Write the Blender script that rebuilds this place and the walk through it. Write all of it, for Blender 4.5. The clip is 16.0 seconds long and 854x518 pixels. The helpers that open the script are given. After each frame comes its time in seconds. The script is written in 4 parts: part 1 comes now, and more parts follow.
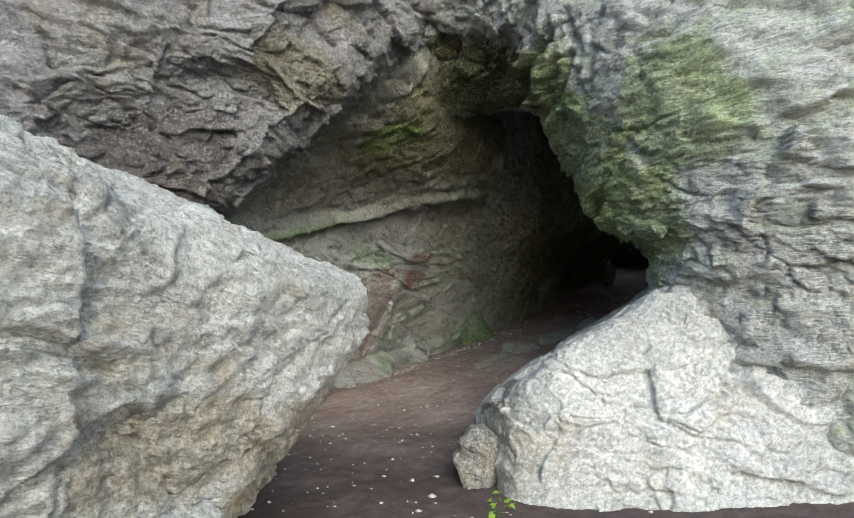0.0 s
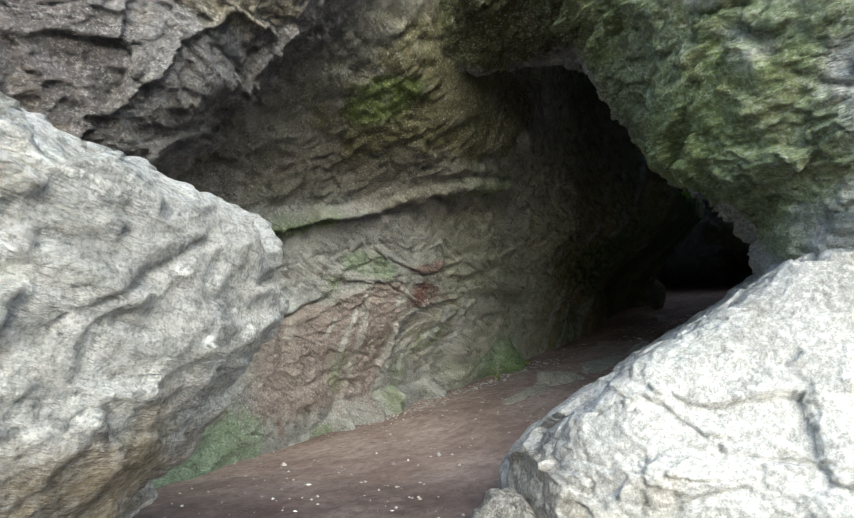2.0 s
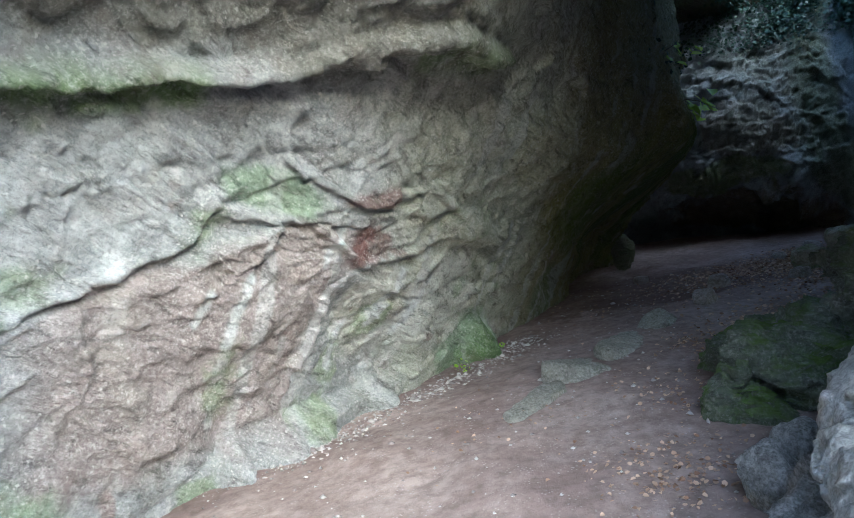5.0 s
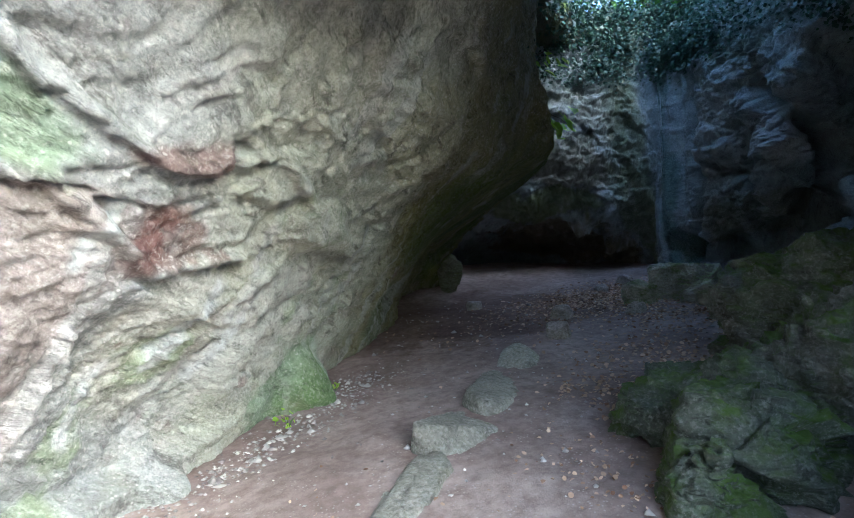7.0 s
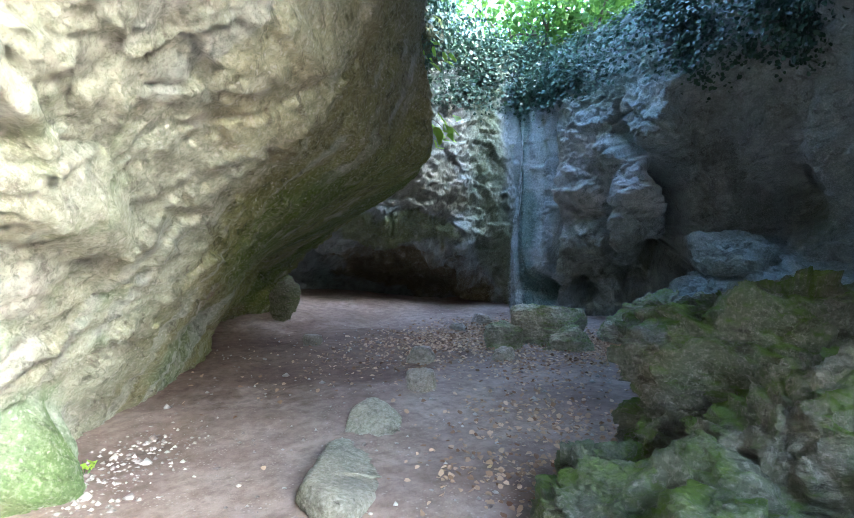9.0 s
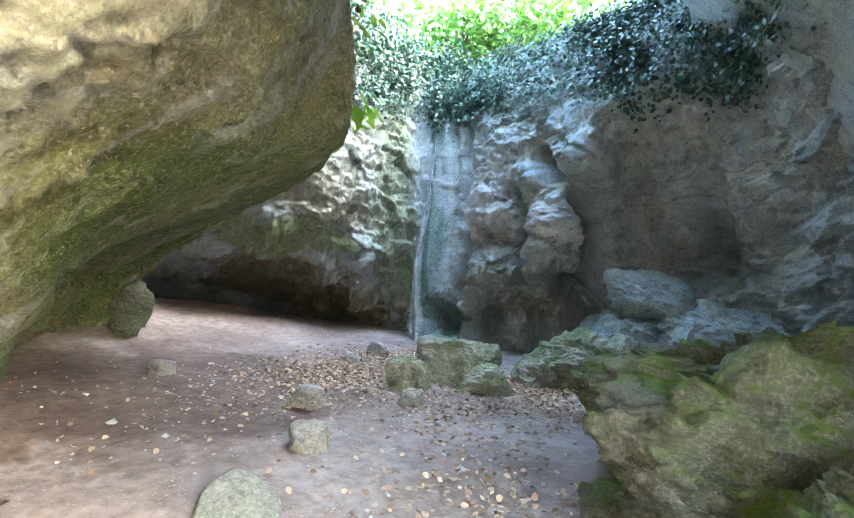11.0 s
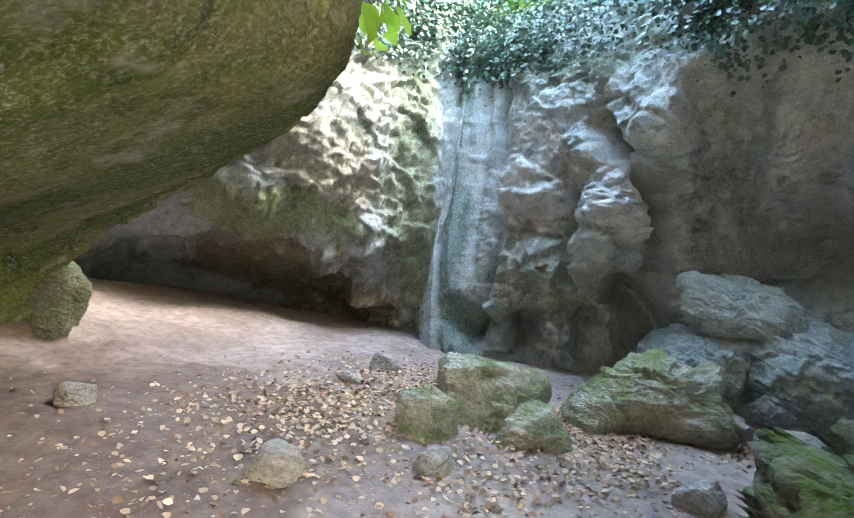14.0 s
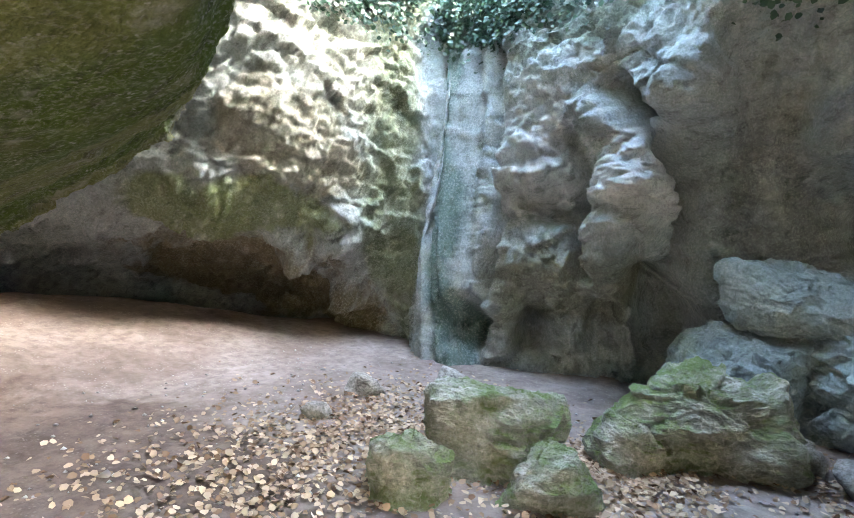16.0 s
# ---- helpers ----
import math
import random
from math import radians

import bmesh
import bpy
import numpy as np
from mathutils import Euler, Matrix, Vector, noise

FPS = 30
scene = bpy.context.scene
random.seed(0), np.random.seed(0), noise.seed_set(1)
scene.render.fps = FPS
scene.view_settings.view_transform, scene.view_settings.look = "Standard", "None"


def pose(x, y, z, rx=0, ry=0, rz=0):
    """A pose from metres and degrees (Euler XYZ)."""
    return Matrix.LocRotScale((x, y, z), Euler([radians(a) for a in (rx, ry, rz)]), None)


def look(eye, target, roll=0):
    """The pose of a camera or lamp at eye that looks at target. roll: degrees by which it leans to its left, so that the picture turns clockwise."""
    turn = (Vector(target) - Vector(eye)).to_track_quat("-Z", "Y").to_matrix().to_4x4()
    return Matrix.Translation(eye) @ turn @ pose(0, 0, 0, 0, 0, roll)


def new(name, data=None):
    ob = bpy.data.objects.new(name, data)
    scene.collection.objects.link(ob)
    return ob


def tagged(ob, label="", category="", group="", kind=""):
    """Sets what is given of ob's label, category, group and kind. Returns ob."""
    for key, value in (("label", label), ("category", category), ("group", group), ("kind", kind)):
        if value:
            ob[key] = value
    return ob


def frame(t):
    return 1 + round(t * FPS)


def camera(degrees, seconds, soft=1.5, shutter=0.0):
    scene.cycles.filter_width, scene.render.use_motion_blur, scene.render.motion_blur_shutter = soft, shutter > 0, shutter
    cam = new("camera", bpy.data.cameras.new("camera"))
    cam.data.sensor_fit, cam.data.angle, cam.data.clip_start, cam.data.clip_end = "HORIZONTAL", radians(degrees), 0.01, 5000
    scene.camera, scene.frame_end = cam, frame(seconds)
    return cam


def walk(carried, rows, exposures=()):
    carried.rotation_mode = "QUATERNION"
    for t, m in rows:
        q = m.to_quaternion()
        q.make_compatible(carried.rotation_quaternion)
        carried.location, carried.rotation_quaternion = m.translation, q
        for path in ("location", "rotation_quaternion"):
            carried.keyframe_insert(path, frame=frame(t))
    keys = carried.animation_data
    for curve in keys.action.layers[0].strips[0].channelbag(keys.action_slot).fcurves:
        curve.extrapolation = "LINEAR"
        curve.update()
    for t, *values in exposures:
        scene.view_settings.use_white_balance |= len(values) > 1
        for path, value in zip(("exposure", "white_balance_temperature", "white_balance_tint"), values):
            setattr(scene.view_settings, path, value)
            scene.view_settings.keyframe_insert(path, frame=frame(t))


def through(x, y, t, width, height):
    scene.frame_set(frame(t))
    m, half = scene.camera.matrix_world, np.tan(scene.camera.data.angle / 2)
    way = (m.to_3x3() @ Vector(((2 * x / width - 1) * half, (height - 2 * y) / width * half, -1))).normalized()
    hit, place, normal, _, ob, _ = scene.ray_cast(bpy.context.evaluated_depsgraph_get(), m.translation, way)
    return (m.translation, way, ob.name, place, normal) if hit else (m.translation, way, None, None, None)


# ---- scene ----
cam = camera(75.7, 16.0, 0.9)
METRES, EYE, TILT, LEAN, TURN = 13.0, 1.55, 6.0, 0.0, 0.0
ROWS = [
    (0.0, 0.0, 0.0, 0.0, -0.0, 0.0, -0.0),
    (0.5, 0.0065, 0.0234, -0.0063, -0.6, 2.06, 1.08),
    (1.0, 0.0145, 0.0568, -0.0115, 2.58, 2.07, 3.43),
    (1.5, 0.015, 0.0953, -0.0235, 4.43, 6.88, 1.32),
    (2.0, 0.0177, 0.1381, -0.0334, 3.09, 4.21, 1.21),
    (2.5, 0.0162, 0.1824, -0.0364, 7.22, 4.83, 2.75),
    (3.0, 0.0045, 0.2195, -0.0429, 5.54, 8.75, 0.17),
    (3.5, -0.0052, 0.2568, -0.0453, 3.7, 4.64, 2.76),
    (4.0, -0.0104, 0.2987, -0.0444, 4.47, 4.84, 0.84),
    (4.5, -0.0203, 0.3433, -0.0461, -0.8, 4.84, 4.18),
    (5.0, -0.0269, 0.383, -0.0443, -7.2, 1.03, 2.9),
    (7.5, -0.0335, 0.556, -0.0416, -34.34, 3.0, -1.55),
    (8.0, -0.0228, 0.5886, -0.0438, -40.04, 4.32, -2.19),
    (8.5, -0.0005, 0.6094, -0.0416, -45.76, 5.19, -2.09),
    (9.0, 0.0224, 0.6269, -0.0378, -46.74, 5.68, -4.9),
    (9.5, 0.0393, 0.6486, -0.0371, -51.78, 10.15, -6.5),
    (12.0, 0.1226, 0.7387, -0.0193, -61.43, 8.13, -7.94),
    (12.5, 0.1432, 0.7534, -0.012, -57.42, 11.74, -10.04),
    (13.0, 0.1615, 0.7649, -0.0084, -57.73, 11.46, -7.48),
    (13.5, 0.1789, 0.7842, -0.0075, -53.51, 10.26, -10.26),
    (14.0, 0.1939, 0.7937, -0.0046, -59.24, 7.38, -10.61),
    (14.5, 0.2119, 0.8019, 0.0009, -56.45, 9.29, -11.62),
    (15.0, 0.2305, 0.8062, 0.0084, -56.39, 9.0, -7.38),
    (15.5, 0.2503, 0.8193, 0.0068, -57.76, 9.04, -8.6),
    (16.0, 0.2729, 0.8301, 0.0148, -58.95, 6.1, -8.24),
]
walk(cam, [(t, pose(0, 0, EYE, TILT, LEAN, TURN) @ pose(METRES * x, METRES * y, METRES * z, 90 + pitch, roll, yaw)) for t, x, y, z, yaw, pitch, roll in ROWS],
     [(0.0, 1.25, 5600, 3), (1.5, 1.4, 5600, 3), (2.5, 1.95, 5600, 3), (3.5, 2.45, 5350, 3), (4.5, 2.5, 5150, 4), (5.2, 2.6, 4950, 4), (7.5, 3.7, 5100, 4), (8.0, 4.25, 5200, 4), (9.0, 5.1, 5500, 4), (9.7, 5.55, 5900, 4), (12.0, 6.6, 6500, 5), (14.0, 6.6, 7050, 7), (16.0, 6.6, 7150, 7)])

# ---- world and sun ----
world = bpy.data.worlds.new("sky")
scene.world = world
world.use_nodes = True
wn = world.node_tree.nodes
sky = wn.new("ShaderNodeTexSky")
sky.sky_type = "NISHITA"
sky.sun_disc = False
sky.sun_elevation, sky.sun_rotation = radians(26), radians(165)
sky.air_density, sky.dust_density = 1.0, 3.0
world.node_tree.links.new(sky.outputs[0], wn["Background"].inputs[0])
wn["Background"].inputs[1].default_value = 0.15
sun = new("sun", bpy.data.lights.new("sun", "SUN"))
sun.data.energy, sun.data.angle, sun.data.color = 0.5, radians(60), (1.0, 0.99, 0.95)
sun.matrix_world = look((2.0, -7.4, 3.75), (0, 0, 0))


# ---- noise on arrays ----
def scramble(ix, iy, iz, seed):
    h = ix.astype(np.uint32) * np.uint32(374761393) + iy.astype(np.uint32) * np.uint32(668265263) + iz.astype(np.uint32) * np.uint32(2147483647) + np.uint32(seed * 974711 & 0xFFFFFFFF)
    h = (h ^ (h >> np.uint32(13))) * np.uint32(1274126177)
    h = (h ^ (h >> np.uint32(16))) * np.uint32(2246822519)
    return h ^ (h >> np.uint32(15))


def lattice(ix, iy, iz, seed):
    return (scramble(ix, iy, iz, seed) & np.uint32(0xFFFFFF)).astype(np.float32) * np.float32(2 / 0xFFFFFF) - np.float32(1)


def vnoise(p, seed=0):
    i = np.floor(p)
    f = (p - i).astype(np.float32)
    f = f * f * f * (f * (f * 6 - 15) + 10)
    i = i.astype(np.int32)
    out = 0
    for dx in (0, 1):
        wx = f[:, 0] if dx else 1 - f[:, 0]
        for dy in (0, 1):
            wy = wx * (f[:, 1] if dy else 1 - f[:, 1])
            for dz in (0, 1):
                out = out + wy * (f[:, 2] if dz else 1 - f[:, 2]) * lattice(i[:, 0] + dx, i[:, 1] + dy, i[:, 2] + dz, seed)
    return out


def fbm(p, size, octaves=4, seed=0, rough=0.5, ridge=False):
    out, amp, total = 0, 1.0, 0.0
    q = p / size
    for k in range(octaves):
        n = vnoise(q + 17.3 * k, seed + k)
        if ridge:
            n = 1 - 2 * np.abs(n)
        out, total = out + amp * n, total + amp
        amp *= rough
        q = q * 2.03
    return out / total


def cells(p, size, seed=0):
    """Distance to the nearest and the second nearest of scattered points, the nearest one's number and its facet."""
    q = (p / size).astype(np.float32)
    i = np.floor(q).astype(np.int32)
    f = q - i
    d1 = np.full(len(p), 81.0, np.float32)
    d2 = np.full(len(p), 81.0, np.float32)
    best = np.zeros(len(p), np.uint32)
    near_v = np.zeros((len(p), 3), np.float32)
    unit = np.float32(2 / 1023)
    for dx in (-1, 0, 1):
        for dy in (-1, 0, 1):
            for dz in (-1, 0, 1):
                h = scramble(i[:, 0] + dx, i[:, 1] + dy, i[:, 2] + dz, seed)
                r = np.stack([h & np.uint32(1023), (h >> np.uint32(10)) & np.uint32(1023), (h >> np.uint32(20)) & np.uint32(1023)], 1).astype(np.float32) * unit - 1
                v = f - (np.array((dx, dy, dz), np.float32) + 0.5) - np.float32(0.45) * r
                d = (v * v).sum(1)
                near = d < d1
                d2 = np.where(near, d1, np.minimum(d2, d))
                d1 = np.where(near, d, d1)
                best = np.where(near, h, best)
                near_v = np.where(near[:, None], v, near_v)
    g = best * np.uint32(2654435761)
    g ^= g >> np.uint32(15)
    lean = np.stack([g & np.uint32(1023), (g >> np.uint32(10)) & np.uint32(1023), (g >> np.uint32(20)) & np.uint32(1023)], 1).astype(np.float32) * unit - 1
    who = (g >> np.uint32(7) & np.uint32(1023)).astype(np.float32) * unit - 1
    return np.sqrt(d1), np.sqrt(d2), who, (near_v * lean).sum(1)


def step(a, b, x):
    t = np.clip((x - a) / (b - a), 0, 1)
    return t * t * (3 - 2 * t)


# ---- materials ----
def material(name, rough=0.85, spec=0.3):
    m = bpy.data.materials.new(name)
    m.use_nodes = True
    b = m.node_tree.nodes["Principled BSDF"]
    b.inputs["Roughness"].default_value = rough
    b.inputs["Specular IOR Level"].default_value = spec
    return m, m.node_tree.nodes, m.node_tree.links, b


def noise_node(nodes, links, coord, scale, detail=6.0, rough=0.6, stretch=None):
    n = nodes.new("ShaderNodeTexNoise")
    n.inputs["Scale"].default_value, n.inputs["Detail"].default_value, n.inputs["Roughness"].default_value = scale, detail, rough
    if stretch:
        mp = nodes.new("ShaderNodeMapping")
        mp.inputs["Scale"].default_value = stretch
        links.new(coord, mp.inputs[0])
        coord = mp.outputs[0]
    links.new(coord, n.inputs["Vector"])
    return n.outputs["Fac"]


def ramp(nodes, links, fac, lo, hi, a=0.0, b=1.0):
    r = nodes.new("ShaderNodeMapRange")
    r.inputs["From Min"].default_value, r.inputs["From Max"].default_value = lo, hi
    r.inputs["To Min"].default_value, r.inputs["To Max"].default_value = a, b
    links.new(fac, r.inputs["Value"])
    return r.outputs["Result"]


def mix(nodes, links, fac, a, b, mode="MIX"):
    m = nodes.new("ShaderNodeMix")
    m.data_type, m.blend_type = "RGBA", mode
    for sock, v in ((m.inputs["Factor"], fac), (m.inputs["A"], a), (m.inputs["B"], b)):
        if isinstance(v, (int, float)):
            sock.default_value = v
        elif isinstance(v, tuple):
            sock.default_value = (*v, 1)
        else:
            links.new(v, sock)
    return m.outputs["Result"]


def times(nodes, links, a, b):
    m = nodes.new("ShaderNodeMath")
    m.operation = "MULTIPLY"
    links.new(a, m.inputs[0])
    if isinstance(b, (int, float)):
        m.inputs[1].default_value = b
    else:
        links.new(b, m.inputs[1])
    return m.outputs[0]


def noise_vector(nodes, links, coord, scale, amount, stretch):
    """The place, shaken by noise, so that cells get uneven edges."""
    n = nodes.new("ShaderNodeTexNoise")
    n.inputs["Scale"].default_value = scale
    links.new(coord, n.inputs["Vector"])
    mp = nodes.new("ShaderNodeMapping")
    mp.inputs["Scale"].default_value = stretch
    links.new(coord, mp.inputs[0])
    sc = nodes.new("ShaderNodeVectorMath")
    sc.operation = "SCALE"
    links.new(n.outputs["Color"], sc.inputs[0])
    sc.inputs["Scale"].default_value = amount
    ad = nodes.new("ShaderNodeVectorMath")
    links.new(mp.outputs[0], ad.inputs[0])
    links.new(sc.outputs[0], ad.inputs[1])
    return ad.outputs[0]


def rock_material(name, stain=(0.40, 0.31, 0.17), stains=0.35, moss=(0.10, 0.15, 0.03), mossy=0.3, pale=(0.72, 0.71, 0.68),
                  pales=0.35, streak=0.0, dark=0.55, bump=0.9, rough=0.85, spread=0.5, flecks=0.0, grit=0.15, strata=0.5, dip=(0.0, 0.0), speck=0.3):
    """Weathered limestone: the mesh's own tint, broken by grain, stains, moss on what faces up, lichen flecks and pits."""
    m, nodes, links, b = material(name, rough)
    co = nodes.new("ShaderNodeTexCoord").outputs["Object"]
    col = nodes.new("ShaderNodeAttribute")
    col.attribute_name = "tint"
    c = col.outputs["Color"]
    big = noise_node(nodes, links, co, 1.3, 5)
    mid = noise_node(nodes, links, co, 6.0, 8, 0.65)
    fine = noise_node(nodes, links, co, 34.0, 3, 0.6)
    c = mix(nodes, links, ramp(nodes, links, fine, 0.56, 0.36, 0.0, 0.15 + 0.6 * grit), c, (0.35, 0.35, 0.34), "MULTIPLY")
    c = mix(nodes, links, ramp(nodes, links, mid, 0.38, 0.66, 0.0, dark), c, (0.30, 0.31, 0.30), "MULTIPLY")
    turn = nodes.new("ShaderNodeMapping")
    turn.inputs["Rotation"].default_value = (radians(dip[0]), radians(dip[1]), 0)
    links.new(co, turn.inputs[0])
    shaken = noise_vector(nodes, links, turn.outputs[0], 3.5, 0.7, (3.6, 3.6, 12.0))
    beds = noise_node(nodes, links, shaken, 1.0, 8, 0.72)
    c = mix(nodes, links, ramp(nodes, links, beds, 0.47, 0.37, 0.0, strata), c, (0.22, 0.22, 0.21), "MULTIPLY")
    grain = noise_node(nodes, links, co, 105.0, 2, 0.6)
    c = mix(nodes, links, ramp(nodes, links, grain, 0.56, 0.36, 0.0, grit), c, (0.38, 0.37, 0.35), "MULTIPLY")
    c = mix(nodes, links, ramp(nodes, links, noise_node(nodes, links, co, 2.4, 7, 0.62), 0.54, 0.72, 0.0, stains), c, stain)
    c = mix(nodes, links, times(nodes, links, ramp(nodes, links, fine, 0.52, 0.66), pales), c, pale)
    if streak:
        s = noise_node(nodes, links, co, 5.0, 4, 0.55, (1.0, 1.0, 0.14))
        s2 = noise_node(nodes, links, co, 2.1, 4, 0.55)
        c = mix(nodes, links, times(nodes, links, ramp(nodes, links, s, 0.54, 0.68, 0, streak), ramp(nodes, links, s2, 0.42, 0.6)), c, pale)
    specks = noise_node(nodes, links, co, 46.0, 4, 0.78)
    where = ramp(nodes, links, noise_node(nodes, links, co, 1.7, 4, 0.6), 0.44, 0.58)
    c = mix(nodes, links, times(nodes, links, ramp(nodes, links, specks, 0.55, 0.62, 0.0, speck), where), c, pale)
    c = mix(nodes, links, ramp(nodes, links, specks, 0.455, 0.39, 0.0, speck), c, (0.28, 0.27, 0.26), "MULTIPLY")
    geo = nodes.new("ShaderNodeNewGeometry")
    sep = nodes.new("ShaderNodeSeparateXYZ")
    links.new(geo.outputs["Normal"], sep.inputs[0])
    up = ramp(nodes, links, sep.outputs["Z"], -0.1, 0.8, 0.25, 1.0)
    mo = times(nodes, links, up, ramp(nodes, links, noise_node(nodes, links, co, 2.0, 9, 0.68), spread, spread + 0.14, 0.0, mossy))
    c = mix(nodes, links, mo, c, moss)
    pit = nodes.new("ShaderNodeTexVoronoi")
    pit.inputs["Scale"].default_value = 24.0
    links.new(co, pit.inputs["Vector"])
    c = mix(nodes, links, ramp(nodes, links, pit.outputs["Distance"], 0.04, 0.2, 0.18, 0.0), c, (0.2, 0.2, 0.19), "MULTIPLY")
    if flecks:
        spots = nodes.new("ShaderNodeTexVoronoi")
        spots.inputs["Scale"].default_value = 22.0
        links.new(noise_vector(nodes, links, co, 20.0, 0.05, (1, 1, 1)), spots.inputs["Vector"])
        fm = times(nodes, links, ramp(nodes, links, spots.outputs["Distance"], 0.26, 0.14, 0.0, flecks), ramp(nodes, links, noise_node(nodes, links, co, 1.8, 4, 0.6), 0.46, 0.6))
        c = mix(nodes, links, fm, c, pale)
    links.new(c, b.inputs["Base Color"])
    chip = nodes.new("ShaderNodeTexVoronoi")
    chip.inputs["Scale"].default_value = 13.0
    links.new(noise_vector(nodes, links, co, 7.0, 0.12, (1.0, 1.0, 1.8)), chip.inputs["Vector"])
    h = mix(nodes, links, 0.5, noise_node(nodes, links, co, 14.0, 5, 0.65), fine)
    h = mix(nodes, links, 0.4, h, chip.outputs["Color"])
    h2 = mix(nodes, links, 0.2, h, pit.outputs["Distance"])
    h2 = mix(nodes, links, 0.38, h2, ramp(nodes, links, beds, 0.34, 0.62))
    h2 = mix(nodes, links, 0.15, h2, specks)
    bp = nodes.new("ShaderNodeBump")
    bp.inputs["Strength"].default_value, bp.inputs["Distance"].default_value = bump, 0.11
    links.new(h2, bp.inputs["Height"])
    links.new(bp.outputs[0], b.inputs["Normal"])
    return m


M_PALE = rock_material("pale_limestone", stain=(0.44, 0.34, 0.18), stains=0.6, grit=0.5, mossy=0.12, pales=0.4, dark=0.2, bump=1.0, strata=0.45, dip=(5, -20), speck=0.35)
M_SMOOTH = rock_material("smooth_limestone", grit=0.4, stains=0.3, mossy=0.1, pales=0.35, dark=0.35, bump=0.6, strata=0.3, dip=(20, 50), speck=0.25)
M_GREY = rock_material("grey_limestone", mossy=0.2, pales=0.25, dark=0.45, strata=0.45, dip=(15, 25), speck=0.4)
M_ARCH = rock_material("mossy_limestone", grit=0.4, mossy=0.7, moss=(0.21, 0.29, 0.06), pales=0.35, dark=0.4, strata=0.38, dip=(-12, 10), speck=0.4)
M_WALL = rock_material("cave_limestone", stain=(0.20, 0.15, 0.13), stains=0.4, mossy=0.25, moss=(0.22, 0.27, 0.12), pales=0.2, streak=0.35, dark=0.34, bump=0.75, flecks=0.45, strata=0.6, dip=(15, -21), speck=0.32)
M_FAR = rock_material("wet_limestone", stain=(0.16, 0.13, 0.08), stains=0.35, mossy=0.3, pales=0.15, streak=0.25, dark=0.32, bump=0.45, flecks=0.15, grit=0.1, strata=0.45, dip=(10, 70), speck=0.3)
M_MOSSY = rock_material("moss_rock", stain=(0.16, 0.14, 0.10), stains=0.4, mossy=0.95, moss=(0.085, 0.145, 0.02), pales=0.15, dark=0.45, spread=0.42, bump=0.8, strata=0.6, dip=(10, -10), speck=0.25)
M_CHAMBER = rock_material("part_mossed_rock", stain=(0.30, 0.25, 0.18), stains=0.4, mossy=0.85, moss=(0.11, 0.18, 0.03), pales=0.3, dark=0.35, spread=0.40, bump=0.8, strata=0.35, dip=(10, -10), speck=0.3)


# ---- helpers for meshes ----
def mesh_from(name, verts, faces, mat, smooth=True):
    v, f = np.asarray(verts, np.float32), np.asarray(faces, np.int32)
    me = bpy.data.meshes.new(name)
    me.vertices.add(len(v))
    me.vertices.foreach_set("co", v.ravel())
    me.loops.add(f.size)
    me.loops.foreach_set("vertex_index", f.ravel())
    me.polygons.add(len(f))
    me.polygons.foreach_set("loop_start", np.arange(0, f.size, f.shape[1], dtype=np.int32))
    me.update(calc_edges=True)
    me.materials.append(mat)
    if smooth:
        me.polygons.foreach_set("use_smooth", np.ones(len(me.polygons), bool))
    me.update()
    return me


def set_tint(me, colours):
    at = me.color_attributes.new("tint", "FLOAT_COLOR", "POINT")
    full = np.ones((len(me.vertices), 4), np.float32)
    full[:len(colours), :3] = colours
    if len(colours) < len(full):
        full[len(colours):, :3] = colours.mean(0)
    at.data.foreach_set("color", full.ravel())


def tint(p, base, patches, seed=0):
    """Colour of the surface: a base with broad patches of uneven outline, stains and painted light alike."""
    c = np.tile(np.array(base, float), (len(p), 1))
    c *= (1 + 0.22 * fbm(p, 0.9, 4, seed))[:, None]
    edge = fbm(p, 0.55, 6, seed + 9, 0.68)
    for centre, radius, colour, strength in patches:
        if callable(centre):
            w = (np.clip(centre(p, edge), 0, 1) * strength)[:, None]
            c = c * (1 - w) + np.array(colour) * w
            continue
        r = np.broadcast_to(np.array(radius, float), (3,))
        d = np.sqrt((((p - np.array(centre)) / r) ** 2).sum(1)) + 0.55 * edge
        w = (step(1.06, 0.74, d) * strength)[:, None]
        c = c * (1 - w) + np.array(colour) * w
    return np.clip(c, 0.01, 0.9)


def spline(a, n):
    """Smooth rows through the given rows (along the first axis), n of them."""
    a = np.asarray(a, float)
    k = len(a)
    t = np.linspace(0, k - 1, n)
    i = np.minimum(t.astype(int), k - 2)
    f = (t - i).reshape(-1, *([1] * (a.ndim - 1)))
    p0, p1, p2, p3 = a[np.maximum(i - 1, 0)], a[i], a[i + 1], a[np.minimum(i + 2, k - 1)]
    return p1 + 0.5 * f * (p2 - p0 + f * (2 * p0 - 5 * p1 + 4 * p2 - p3 + f * (3 * (p1 - p2) + p3 - p0)))


